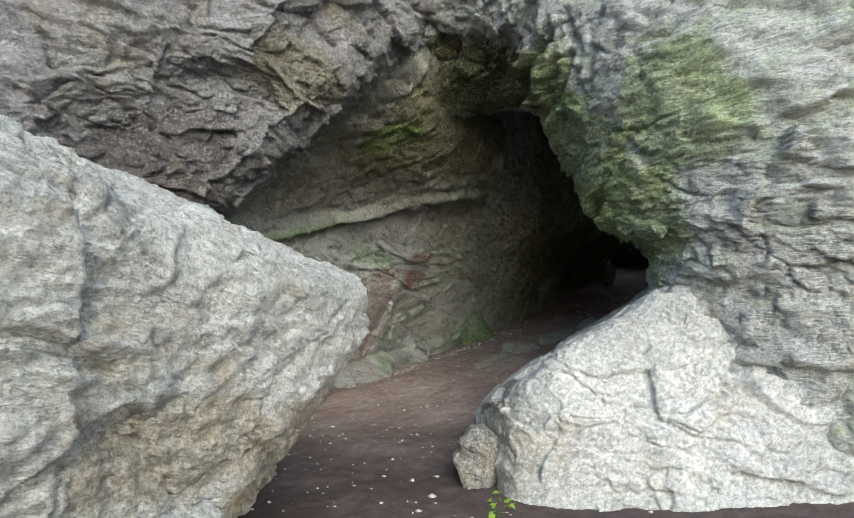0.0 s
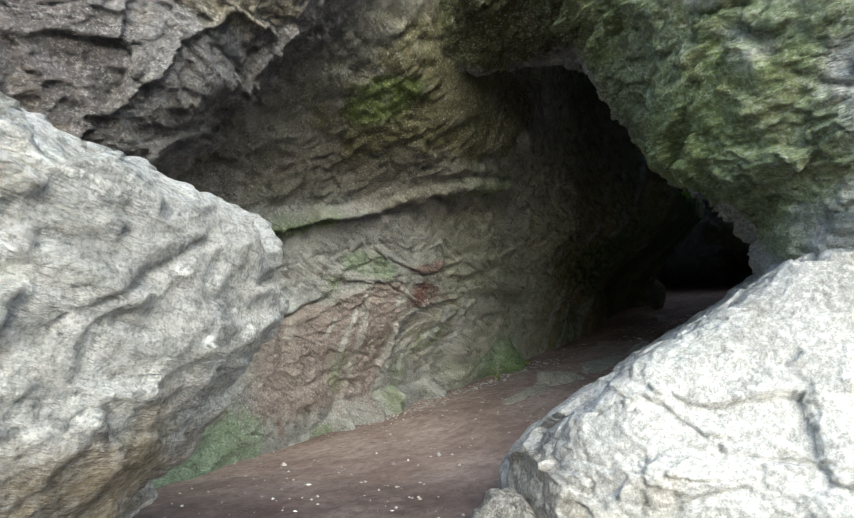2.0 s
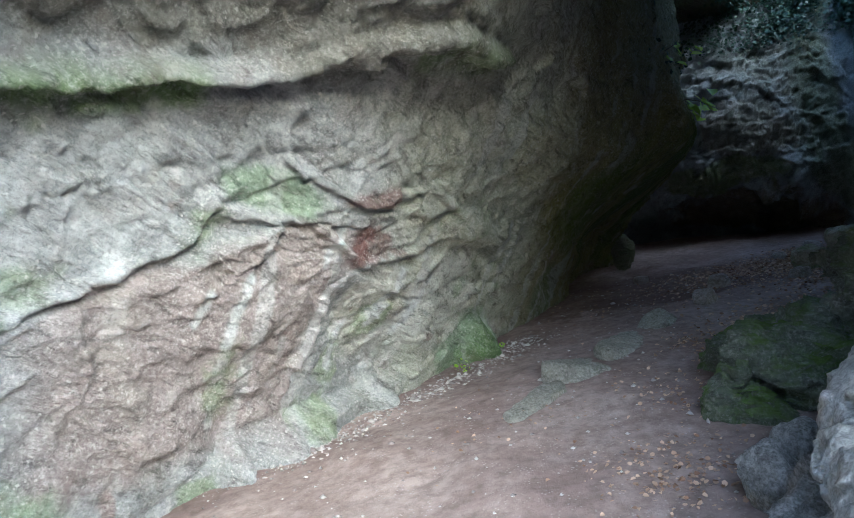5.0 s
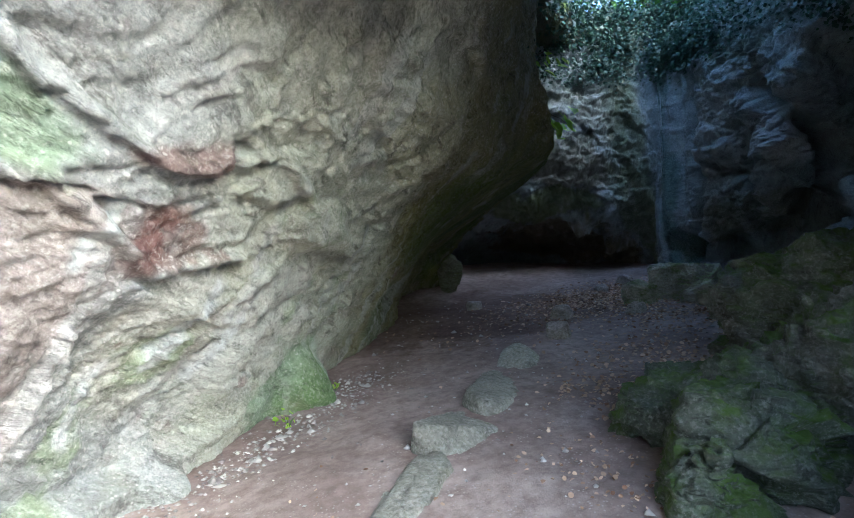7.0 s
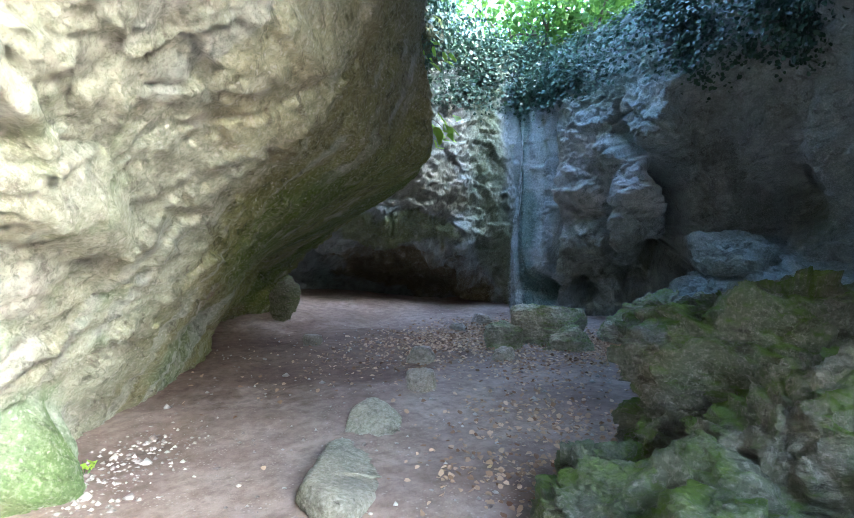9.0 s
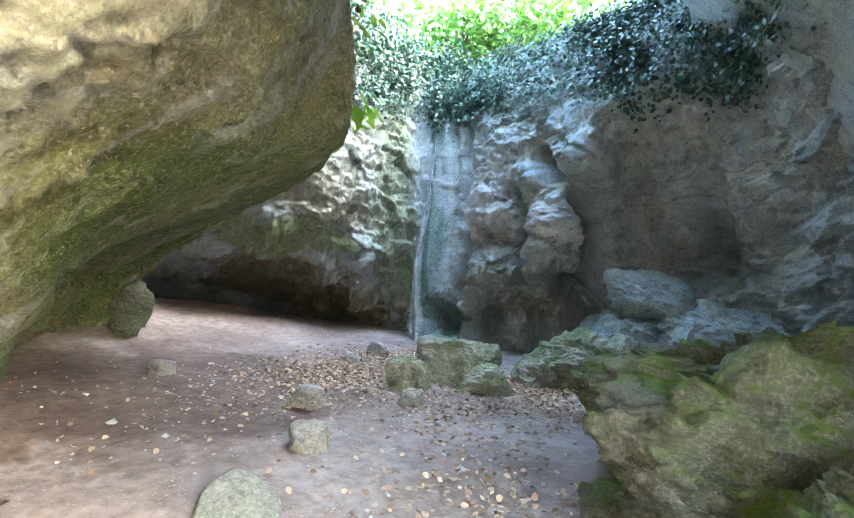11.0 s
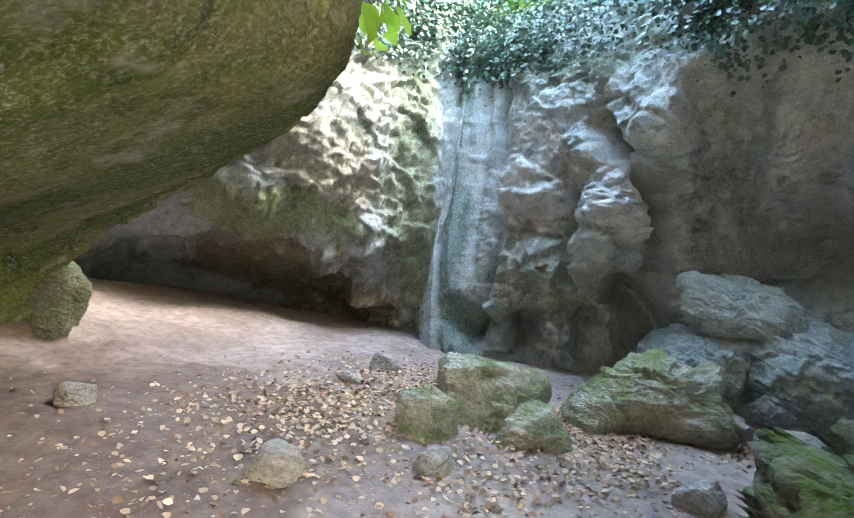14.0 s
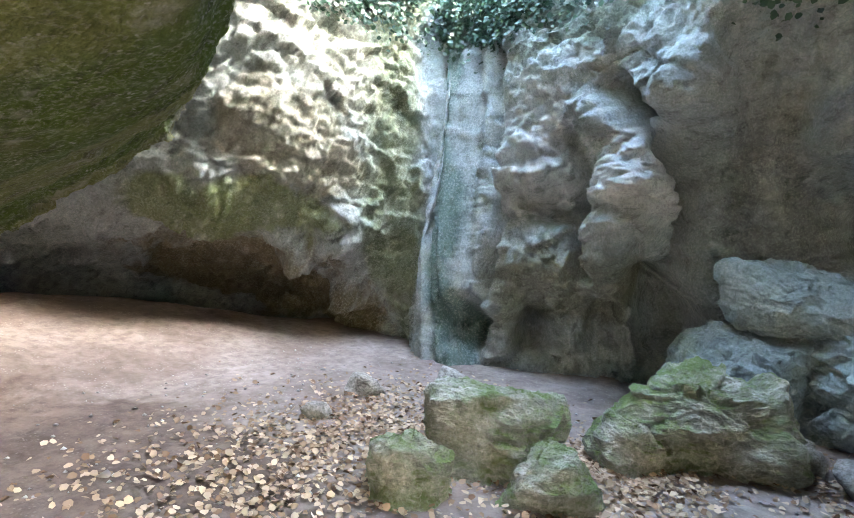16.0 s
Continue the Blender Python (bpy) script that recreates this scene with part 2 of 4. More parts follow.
def craggy(p, n, relief, bed=None, seed=0, cracks=0.05):
    """Relief of broken limestone in metres along the normals: lumps, ledges along the bedding, cracked blocks, grain."""
    big, ledge, block, grain = relief
    out = big * fbm(p, 1.4, 3, seed)
    if ledge:
        bed = np.array(bed if bed is not None else (0.1, -0.25, 0.96))
        bed = bed / np.linalg.norm(bed)
        s = p @ bed / 0.34 + 1.3 * fbm(p, 1.1, 3, seed + 3)
        saw = s - np.floor(s)
        saw = np.where(saw < 0.82, saw / 0.82, (1 - saw) / 0.18)
        out += ledge * (saw - 0.5) * (0.35 + 0.65 * step(-0.2, 0.5, fbm(p, 0.8, 2, seed + 5)))
        s = p @ bed / 0.095 + 1.6 * fbm(p, 0.6, 3, seed + 6)
        saw = s - np.floor(s)
        saw = np.where(saw < 0.75, saw / 0.75, (1 - saw) / 0.25)
        out += 0.42 * ledge * (saw - 0.5) * step(-0.35, 0.35, fbm(p, 0.5, 3, seed + 8))
    if block:
        w = p + 0.16 * np.stack([fbm(p, 0.6, 3, seed + k) for k in (20, 21, 22)], 1)
        flat = np.array((1, 1, 1.6))
        d1, d2, who, lean = cells(w * flat, 0.62, seed + 30)
        out += block * (0.45 * who + 1.3 * lean)
        gap = step(0.05, 0.0, d2 - d1) * step(0.1, 0.5, fbm(p, 0.9, 2, seed + 33))
        out -= 0.5 * block * gap
        d1, d2, who, lean = cells(w * flat, 0.21, seed + 40)
        out += 0.42 * block * (0.4 * who + 1.3 * lean)
        d1, d2, who, lean = cells(w * flat, 0.085, seed + 50)
        out += 0.17 * block * (0.4 * who + 1.3 * lean)
    w = p + 0.22 * np.stack([fbm(p, 0.7, 4, seed + k, 0.6) for k in (25, 26, 27)], 1)
    d1, d2, who, lean = cells(w * np.array((0.8, 0.8, 1.5)), 1.15, seed + 55)
    out += 0.6 * cracks * who - cracks * step(0.045, 0.0, d2 - d1) * step(-0.25, 0.15, fbm(p, 1.0, 2, seed + 56))
    out += grain * fbm(p, 0.16, 4, seed + 60, 0.6)
    return out


def grid_faces(nu, nv):
    i = np.arange(nu * nv).reshape(nu, nv)
    return np.stack([i[:-1, :-1].ravel(), i[1:, :-1].ravel(), i[1:, 1:].ravel(), i[:-1, 1:].ravel()], 1)


SURFACE = {}


def swell(p, lumps):
    """Bulges (plus) and hollows (minus): a place, its spread and its metres."""
    out = np.zeros(len(p))
    warp = p + 0.12 * np.stack([fbm(p, 0.4, 3, 80 + k) for k in range(3)], 1)
    for centre, spread, metres in lumps:
        r = np.broadcast_to(np.array(spread, float), (3,))
        out += metres * np.exp(-((((warp - np.array(centre)) / r) ** 2).sum(1)) ** 1.5)
    return out


def shaken(p):
    return p + 0.06 * np.stack([fbm(p, 0.35, 3, 85 + j) for j in range(3)], 1)


def groove(w, points, width, metres):
    """A crack (minus) or rib (plus) along a line of points on a face, whose two coordinates are w."""
    best = np.full(len(w), 99.0)
    for a, b in zip(points, points[1:]):
        a, b = np.array(a, float), np.array(b, float)
        t = np.clip((w - a) @ (b - a) / ((b - a) @ (b - a)), 0, 1)
        best = np.minimum(best, np.linalg.norm(w - a - t[:, None] * (b - a), axis=1))
    return metres * np.exp(-(best / width) ** 4)


def sheet(name, sections, nu, nv, back, mat, base, patches, relief, bed=None, flip=False, seed=0, lumps=(), calm=(), shelves=(), shape=None, cracks=0.05):
    """A thick mass of rock whose seen face runs smoothly through the given sections."""
    net = np.array(sections, float)
    s = spline(net, nu)
    s = spline(s.transpose(1, 0, 2), nv).transpose(1, 0, 2)
    du, dv = np.gradient(s, axis=0), np.gradient(s, axis=1)
    n = np.cross(du, dv)
    n /= np.linalg.norm(n, axis=2, keepdims=True) + 1e-9
    if flip:
        n = -n
    p, nn = s.reshape(-1, 3), n.reshape(-1, 3)
    rough = np.ones(len(p))
    for centre, spread, keep in calm:
        rough *= 1 - (1 - keep) * np.exp(-((((p - np.array(centre)) / np.array(spread)) ** 2).sum(1)) ** 2)
    q = p + nn * (craggy(p, nn, relief, bed, seed, cracks) * rough + swell(p, lumps))[:, None]
    if shape:
        q = q + nn * shape(p)[:, None]
    for line, a, b, metres in shelves:
        wob = 0.09 * fbm(p, 0.5, 4, seed + 70)
        over = step(-0.025, 0.025, p[:, 2] - line(p[:, 0]) + wob) * step(a - 0.25, a + 0.1, p[:, 0]) * step(b + 0.25, b - 0.1, p[:, 0])
        q = q + nn * (metres * over * step(1.1, 0.25, p[:, 2] - line(p[:, 0])))[:, None]
    SURFACE[name] = (q, nn)
    f = grid_faces(nu, nv)
    # back and rim
    b = np.array(back, float)
    cu, cv = np.unique(np.linspace(0, nu - 1, 14).astype(int)), np.unique(np.linspace(0, nv - 1, 9).astype(int))
    bk = (q.reshape(nu, nv, 3)[np.ix_(cu, cv)] + b).reshape(-1, 3)
    bf = grid_faces(len(cu), len(cv)) + len(q)
    idx = np.arange(nu * nv).reshape(nu, nv)
    ring = np.concatenate([idx[:, 0], idx[-1, 1:], idx[-2::-1, -1], idx[0, -2:0:-1]])
    rim = q[ring] + b
    o = len(q) + len(bk)
    k = np.arange(len(ring))
    k2 = (k + 1) % len(ring)
    rf = np.stack([ring[k], ring[k2], o + k2, o + k], 1)
    verts = np.concatenate([q, bk, rim])
    faces = np.concatenate([f, bf, rf])
    if flip:
        faces = faces[:, ::-1]
    me = mesh_from(name, verts, faces, mat)
    set_tint(me, tint(p, base, patches, seed))
    return new(name, me)


def ball(n):
    """Directions over a sphere, as a grid of six faces of a cube."""
    verts, faces, o = [], [], 0
    t = np.tan(np.linspace(-1, 1, n) * math.pi / 4)
    a, b = np.meshgrid(t, t, indexing="ij")
    one = np.ones_like(a)
    for d in ((one, a, b), (-one, b, a), (b, one, a), (a, -one, b), (a, b, one), (b, a, -one)):
        verts.append(np.stack(d, 2).reshape(-1, 3))
        faces.append(grid_faces(n, n) + o)
        o += n * n
    v = np.concatenate(verts)
    v /= np.linalg.norm(v, axis=1, keepdims=True)
    key = np.round(v, 5)
    uniq, first, inv = np.unique(key, axis=0, return_index=True, return_inverse=True)
    return v[first], inv.reshape(-1)[np.concatenate(faces)]


BALLS = {}


def boulder(name, centre, planes, n, mat, base, patches=(), relief=(0.1, 0, 0.05, 0.02), sharp=9.0, bed=None, seed=0, knob=0.0):
    """A boulder: flat sides (a direction and its distance from the centre) with worn corners, then broken relief."""
    if n not in BALLS:
        BALLS[n] = ball(n)
    d, f = BALLS[n]
    acc = 0
    for nx, ny, nz, h in planes:
        v = np.array((nx, ny, nz), float)
        acc = acc + np.maximum(d @ (v / np.linalg.norm(v)) / h, 0) ** sharp
    p = d * (acc ** (-1 / sharp))[:, None]
    w = p + np.array(centre)
    k = min(r[3] for r in planes)
    q = p + d * (craggy(w, d, relief, bed, seed, min(0.03, 0.06 * k)) + knob * k * fbm(w, 1.1 * k, 4, seed + 90, 0.55, True))[:, None]
    me = mesh_from(name, q, f, mat)
    set_tint(me, tint(w, base, patches, seed))
    ob = new(name, me)
    ob.location = centre
    return ob


def stone_planes(rx, ry, rz, seed, k=9):
    r = random.Random(seed)
    out = [(r.uniform(-0.3, 0.3), r.uniform(-0.3, 0.3), 1, rz * 0.92), (0, 0, -1, rz)]
    for i in range(k + 6):
        a, b = 2.4 * i + r.uniform(-0.5, 0.5), r.uniform(-0.7, 0.9)
        v = (math.cos(a), math.sin(a), b)
        e = math.sqrt((v[0] * rx) ** 2 + (v[1] * ry) ** 2 + (v[2] * rz) ** 2) / math.sqrt(1 + b * b)
        out.append((*v, e * r.uniform(0.72, 1.0)))
    return out


# ---- ground ----
def ground_height(x, y):
    z = 0.43 + 0.17 * (x + 1) + 0.15 * (y - 10.6)
    z = 0.5 * (z + np.sqrt(z * z + 0.10))
    z = z + 0.34 * step(15.2, 18.2, y) * step(10.0, 7.2, x)
    crest = step(17.4, 19.6, 0.4 * x + 0.66 * y + 2.625)
    top = 3.45
    z = np.minimum(z, top) - 0.9 * crest
    inside = step(-2, 4, y) * step(24, 20, y) * step(-8, -4, x) * step(16, 12, x)
    z = z * inside
    p = np.stack([x, y, 0 * x], 1)
    return z + inside * (0.07 * fbm(p, 1.7, 3, 71) + 0.025 * fbm(p, 0.45, 3, 72) + 0.012 * fbm(p, 0.09, 3, 73))


def ground_at(x, y):
    return float(ground_height(np.array([float(x)]), np.array([float(y)]))[0])


def hill_height(x, y):
    # Higher to the south and west, where it blocks sun and sky.
    south = step(13.5, 9.0, y) * step(13, 9, x)
    west = step(6.5, 3.0, x)
    z = 8.7 + 2.6 * np.maximum(south, west)
    z = z - 3.6 * step(8.5, 4.6, y)
    p = np.stack([x, y, 0 * x], 1)
    far = np.hypot(x - 5, y - 13)
    return z * step(45, 16, far) - 1.0 * step(30, 45, far) + 0.35 * fbm(p, 2.2, 4, 77)


def build_hill():
    """An added hillside that keeps sun and sky off the cave, open above the chamber and in front of the entrance."""
    xs, ys = np.arange(-40, 52, 0.5), np.arange(4.5, 58, 0.5)
    gx, gy = np.meshgrid(xs, ys, indexing="ij")
    x, y = gx.ravel(), gy.ravel()
    v = np.stack([x, y, hill_height(x, y)], 1)
    f = grid_faces(len(xs), len(ys))
    mid = v[f].mean(1)
    hole = ((mid[:, 0] - 9.0) / 3.2) ** 2 + ((mid[:, 1] - 12.0) / 3.5) ** 2 < 1
    me = mesh_from("hillside", v, f[~hole], M_MOSSY)
    set_tint(me, tint(v, (0.10, 0.09, 0.06), [], 8))
    ob = new("hillside", me)
    so = ob.modifiers.new("thick", "SOLIDIFY")
    so.thickness = 0.5
    return tagged(ob, "added mossy earth hillside blocking light over the cave", "hillside", kind="structure")


build_hill()


def front_soil(p, edge):
    """Mask of the darker soil in front of the cave, fading out inside."""
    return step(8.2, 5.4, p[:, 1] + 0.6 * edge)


def build_ground():
    def axis(lo, hi, fine):
        mid = np.arange(lo, hi + fine / 2, fine)
        out = np.geomspace(0.2, 400, 16)
        return np.concatenate([lo - out[::-1], mid, hi + out])
    xs, ys = axis(-4, 11, 0.04), axis(-1, 19, 0.04)
    gx, gy = np.meshgrid(xs, ys, indexing="ij")
    x, y = gx.ravel(), gy.ravel()
    v = np.stack([x, y, ground_height(x, y)], 1)
    m, nodes, links, b = material("trodden_earth", 0.95, 0.15)
    co = nodes.new("ShaderNodeTexCoord").outputs["Object"]
    c = mix(nodes, links, ramp(nodes, links, noise_node(nodes, links, co, 1.1, 6), 0.35, 0.65), (0.29, 0.22, 0.195), (0.50, 0.41, 0.37))
    c = mix(nodes, links, ramp(nodes, links, noise_node(nodes, links, co, 9.0, 8, 0.7), 0.4, 0.65, 0, 0.6), c, (0.16, 0.12, 0.105))
    sp = nodes.new("ShaderNodeTexVoronoi")
    sp.inputs["Scale"].default_value = 34.0
    links.new(co, sp.inputs["Vector"])
    grit = times(nodes, links, ramp(nodes, links, sp.outputs["Distance"], 0.30, 0.12), ramp(nodes, links, noise_node(nodes, links, co, 4.0, 4), 0.45, 0.62, 0, 0.8))
    c = mix(nodes, links, grit, c, (0.56, 0.51, 0.48))
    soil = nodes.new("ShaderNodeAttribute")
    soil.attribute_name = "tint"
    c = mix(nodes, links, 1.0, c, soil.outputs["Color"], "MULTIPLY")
    links.new(c, b.inputs["Base Color"])
    bp = nodes.new("ShaderNodeBump")
    bp.inputs["Strength"].default_value, bp.inputs["Distance"].default_value = 0.5, 0.03
    links.new(mix(nodes, links, 0.5, noise_node(nodes, links, co, 40.0, 6, 0.7), noise_node(nodes, links, co, 9.0, 8, 0.7)), bp.inputs["Height"])
    links.new(bp.outputs[0], b.inputs["Normal"])
    me = mesh_from("ground", v, grid_faces(len(xs), len(ys)), m)
    # Second patch: browner earth, with the overhang's shade painted into it.
    set_tint(me, tint(v, (0.85, 0.85, 0.85), [(front_soil, 0, (0.26, 0.25, 0.26), 1.0), ((4.5, 14.3, 1.8), (2.3, 2.3, 2.2), (0.46, 0.40, 0.37), 0.9)], 12))
    ob = new("ground", me)
    return tagged(ob, "trodden brown earth floor with grit, rising into the cave", "ground", kind="structure")


build_ground()

# ---- the left wall of the cave, its roof and the overhang that it ends in ----
s0 = [(-3.5, 5.9, -0.4), (-3.3, 5.8, 0.9), (-3.1, 5.7, 1.8), (-2.6, 5.7, 2.7), (-1.7, 5.6, 3.6), (-0.4, 5.4, 4.7), (0.2, 5.0, 6.5)]
s1 = [(-2.7, 8.1, -0.4), (-2.6, 7.8, 0.9), (-2.45, 7.6, 1.8), (-2.1, 7.2, 2.75), (-1.3, 6.8, 3.55), (0.0, 6.3, 4.5), (0.5, 6.2, 6.5)]
s2 = [(-1.9, 9.8, -0.3), (-1.75, 9.2, 1.1), (-1.6, 8.8, 1.9), (-1.45, 8.4, 2.6), (-1.0, 7.8, 3.35), (0.3, 7.3, 3.95), (1.0, 7.2, 6.5)]
s3 = [(-0.95, 10.8, 0.1), (-0.75, 10.2, 1.0), (-0.6, 9.7, 1.8), (-0.5, 9.5, 2.4), (-0.2, 9.0, 3.05), (0.8, 8.3, 3.8), (1.6, 8.0, 6.5)]
s4 = [(0.0, 11.5, 0.5), (0.1, 11.1, 1.3), (0.15, 10.4, 2.0), (0.35, 9.95, 2.7), (0.9, 9.7, 3.3), (1.7, 9.3, 4.4), (2.1, 9.0, 6.5)]
s5 = [(1.2, 12.7, 0.9), (1.25, 12.2, 1.5), (1.3, 11.5, 2.3), (1.5, 10.9, 2.85), (1.95, 10.6, 3.4), (2.5, 10.3, 4.6), (2.7, 10.0, 6.8)]
s6 = [(2.7, 14.15, 1.55), (2.8, 13.7, 2.1), (2.9, 12.9, 2.75), (3.1, 12.2, 3.3), (3.6, 11.75, 3.9), (3.6, 11.3, 5.2), (3.5, 11.0, 7.2)]
s7 = [(3.9, 16.4, 1.8), (3.8, 15.9, 2.6), (4.2, 14.9, 3.2), (4.7, 13.3, 3.75), (4.58, 12.1, 4.15), (3.95, 11.7, 5.2), (4.0, 11.4, 7.4)]
s8 = [(5.5, 17.0, 2.0), (5.3, 16.3, 2.9), (5.3, 15.5, 3.45), (5.8, 14.8, 4.1), (6.1, 14.6, 4.7), (5.2, 13.2, 5.6), (4.6, 12.3, 7.4)]
PINK, LILAC, WHITE, GREEN, OLIVE, DEEP, BROWN = (0.36, 0.305, 0.285), (0.39, 0.41, 0.41), (0.62, 0.66, 0.66), (0.27, 0.39, 0.24), (0.24, 0.245, 0.09), (0.11, 0.175, 0.02), (0.26, 0.255, 0.215)


def ledge_line(x):
    return 2.65 + 0.30 * (x + 2.5)


def slant_line(x):
    return 1.75 + 0.55 * (x + 1.95)


def foot_line(x):
    return 0.62 + 0.3 * (x + 1)


def upper_line(x):
    return 3.15 + 0.18 * x


def above_ledge(p, edge):
    return step(0.0, 0.1, p[:, 2] - ledge_line(p[:, 0]) + 0.25 * edge) * step(0.9, 0.2, p[:, 0])


def under_bands(p, edge):
    along, across = p @ np.array((0.84, 0.54, 0.3)), p @ np.array((0.54, -0.84, 0))
    n = fbm(np.stack([along / 0.34 + 0.4 * edge, across * 0.22, 0 * along], 1), 1.0, 3, 44)
    return step(0.0, 0.35, n) * step(2.6, 3.3, p[:, 0]) * step(4.5, 4.1, p[:, 2])


def drips(p, edge):
    along = p[:, 0] * 0.75 + p[:, 1] * 0.66 + 0.12 * p[:, 2]
    n = vnoise(np.stack([along / 0.13, p[:, 2] * 0.9, 0 * along], 1), 51)
    return step(0.35, 0.6, n + 0.25 * edge) * step(0.3, 0.7, p[:, 2]) * step(-0.1, -0.3, p[:, 2] - ledge_line(p[:, 0]))


def rust(p, edge):
    return step(0.42, 0.55, fbm(p, 0.5, 5, 52, 0.6)) * step(-2.6, -2.0, p[:, 0]) * step(2.9, 2.6, p[:, 2])


def algae(p, edge):
    return step(0.30, 0.5, fbm(p, 0.8, 5, 53, 0.6)) * step(3.0, 2.6, p[:, 2])


def cream_zone(p, edge):
    return step(-0.5, 0.5, p[:, 0] + 0.5 * edge)


def olive_zone(p, edge):
    return step(1.5, 2.4, p[:, 0] + 0.6 * edge)


def green_zone(p, edge):
    return step(11.5, 12.3, p[:, 1] + 0.4 * edge) * step(2.2, 2.8, p[:, 0]) * step(4.5, 4.1, p[:, 2]) * step(2.3, 2.9, p[:, 2] + 0.3 * edge)


def wall_face(p):
    """Along the wall and up."""
    w = shaken(p)
    return np.stack([0.75 * w[:, 0] + 0.66 * w[:, 1], w[:, 2]], 1)


LEDGE = [(3.0, 2.60), (3.99, 2.86), (4.36, 3.0), (5.35, 3.22), (6.86, 3.64)]
SLANT = [(3.2, 1.4), (3.75, 1.67), (4.33, 1.89), (4.64, 2.08), (4.8, 2.42)]


def wall_shape(p):
    """Joints across the wall and niches worn into its foot."""
    w = wall_face(p)
    out = groove(w, LEDGE, 0.04, -0.13)
    out += groove(w, SLANT, 0.035, -0.09)
    out += groove(w, [(6.0, 1.75), (6.05, 1.3), (5.85, 0.75)], 0.035, -0.08)
    out += groove(w, [(4.95, 2.36), (5.6, 2.38), (6.3, 2.05), (6.9, 2.2)], 0.035, -0.07)
    out += groove(w, [(5.3, 2.75), (6.0, 2.55), (6.8, 2.75), (7.4, 2.6)], 0.03, -0.06)
    out -= 0.3 * step(11.2, 12.4, w[:, 0]) * step(14.5, 13.5, w[:, 0]) * step(0.12, -0.12, w[:, 1] - 2.75 - 0.15 * (w[:, 0] - 12))
    for u, z, r in ((5.47, 0.4, 0.11), (5.91, 0.4, 0.14), (7.15, 0.7, 0.15), (8.76, 1.3, 0.2)):
        out += groove(w, [(u, z - 0.3), (u + 0.03, z + 0.08)], r, -0.25)
    return out


def pink_zone(p, edge):
    """Bare pinkish rock under the slanting joint."""
    w = wall_face(p) + 0.14 * edge[:, None]
    under = 1.62 + 0.42 * (w[:, 0] - 3.75)
    return step(0.05, -0.08, w[:, 1] - np.minimum(under, 2.38)) * step(0.45, 0.7, w[:, 1]) * step(6.25, 5.9, w[:, 0]) * step(3.6, 4.2, w[:, 0])


def white_streaks(p, edge):
    w = wall_face(p)
    out = 0
    for u, z, r, h in ((5.18, 1.7, 0.045, 0.22), (4.89, 1.7, 0.04, 0.1), (6.08, 1.2, 0.045, 0.25), (6.83, 1.75, 0.06, 0.25), (5.92, 2.2, 0.05, 0.16), (4.34, 2.25, 0.09, 0.35), (7.3, 1.7, 0.05, 0.3), (6.5, 1.3, 0.04, 0.2), (3.7, 2.2, 0.06, 0.3), (4.1, 2.6, 0.07, 0.15)):
        out = out + groove(w + 0.05 * edge[:, None], [(u - 0.04, z - h), (u + 0.03, z + h)], r, 1.0)
    return out


def rust_spots(p, edge):
    w = wall_face(p) + 0.12 * edge[:, None]
    return groove(w, [(6.17, 2.12), (6.22, 2.3)], 0.12, 1.0) + groove(w, [(5.9, 2.55), (6.4, 2.66)], 0.06, 0.8)


def joint_moss(p, edge):
    w = wall_face(p) + 0.1 * edge[:, None]
    return groove(w, [(3.2, 2.6), (3.99, 2.8), (4.5, 2.95)], 0.1, 1.0) * step(-0.2, 0.2, edge + 0.2) + groove(w, [(5.9, 3.3), (6.8, 3.6)], 0.08, 0.7) + groove(w, [(8.7, 1.1), (8.8, 1.35)], 0.22, 1.0)


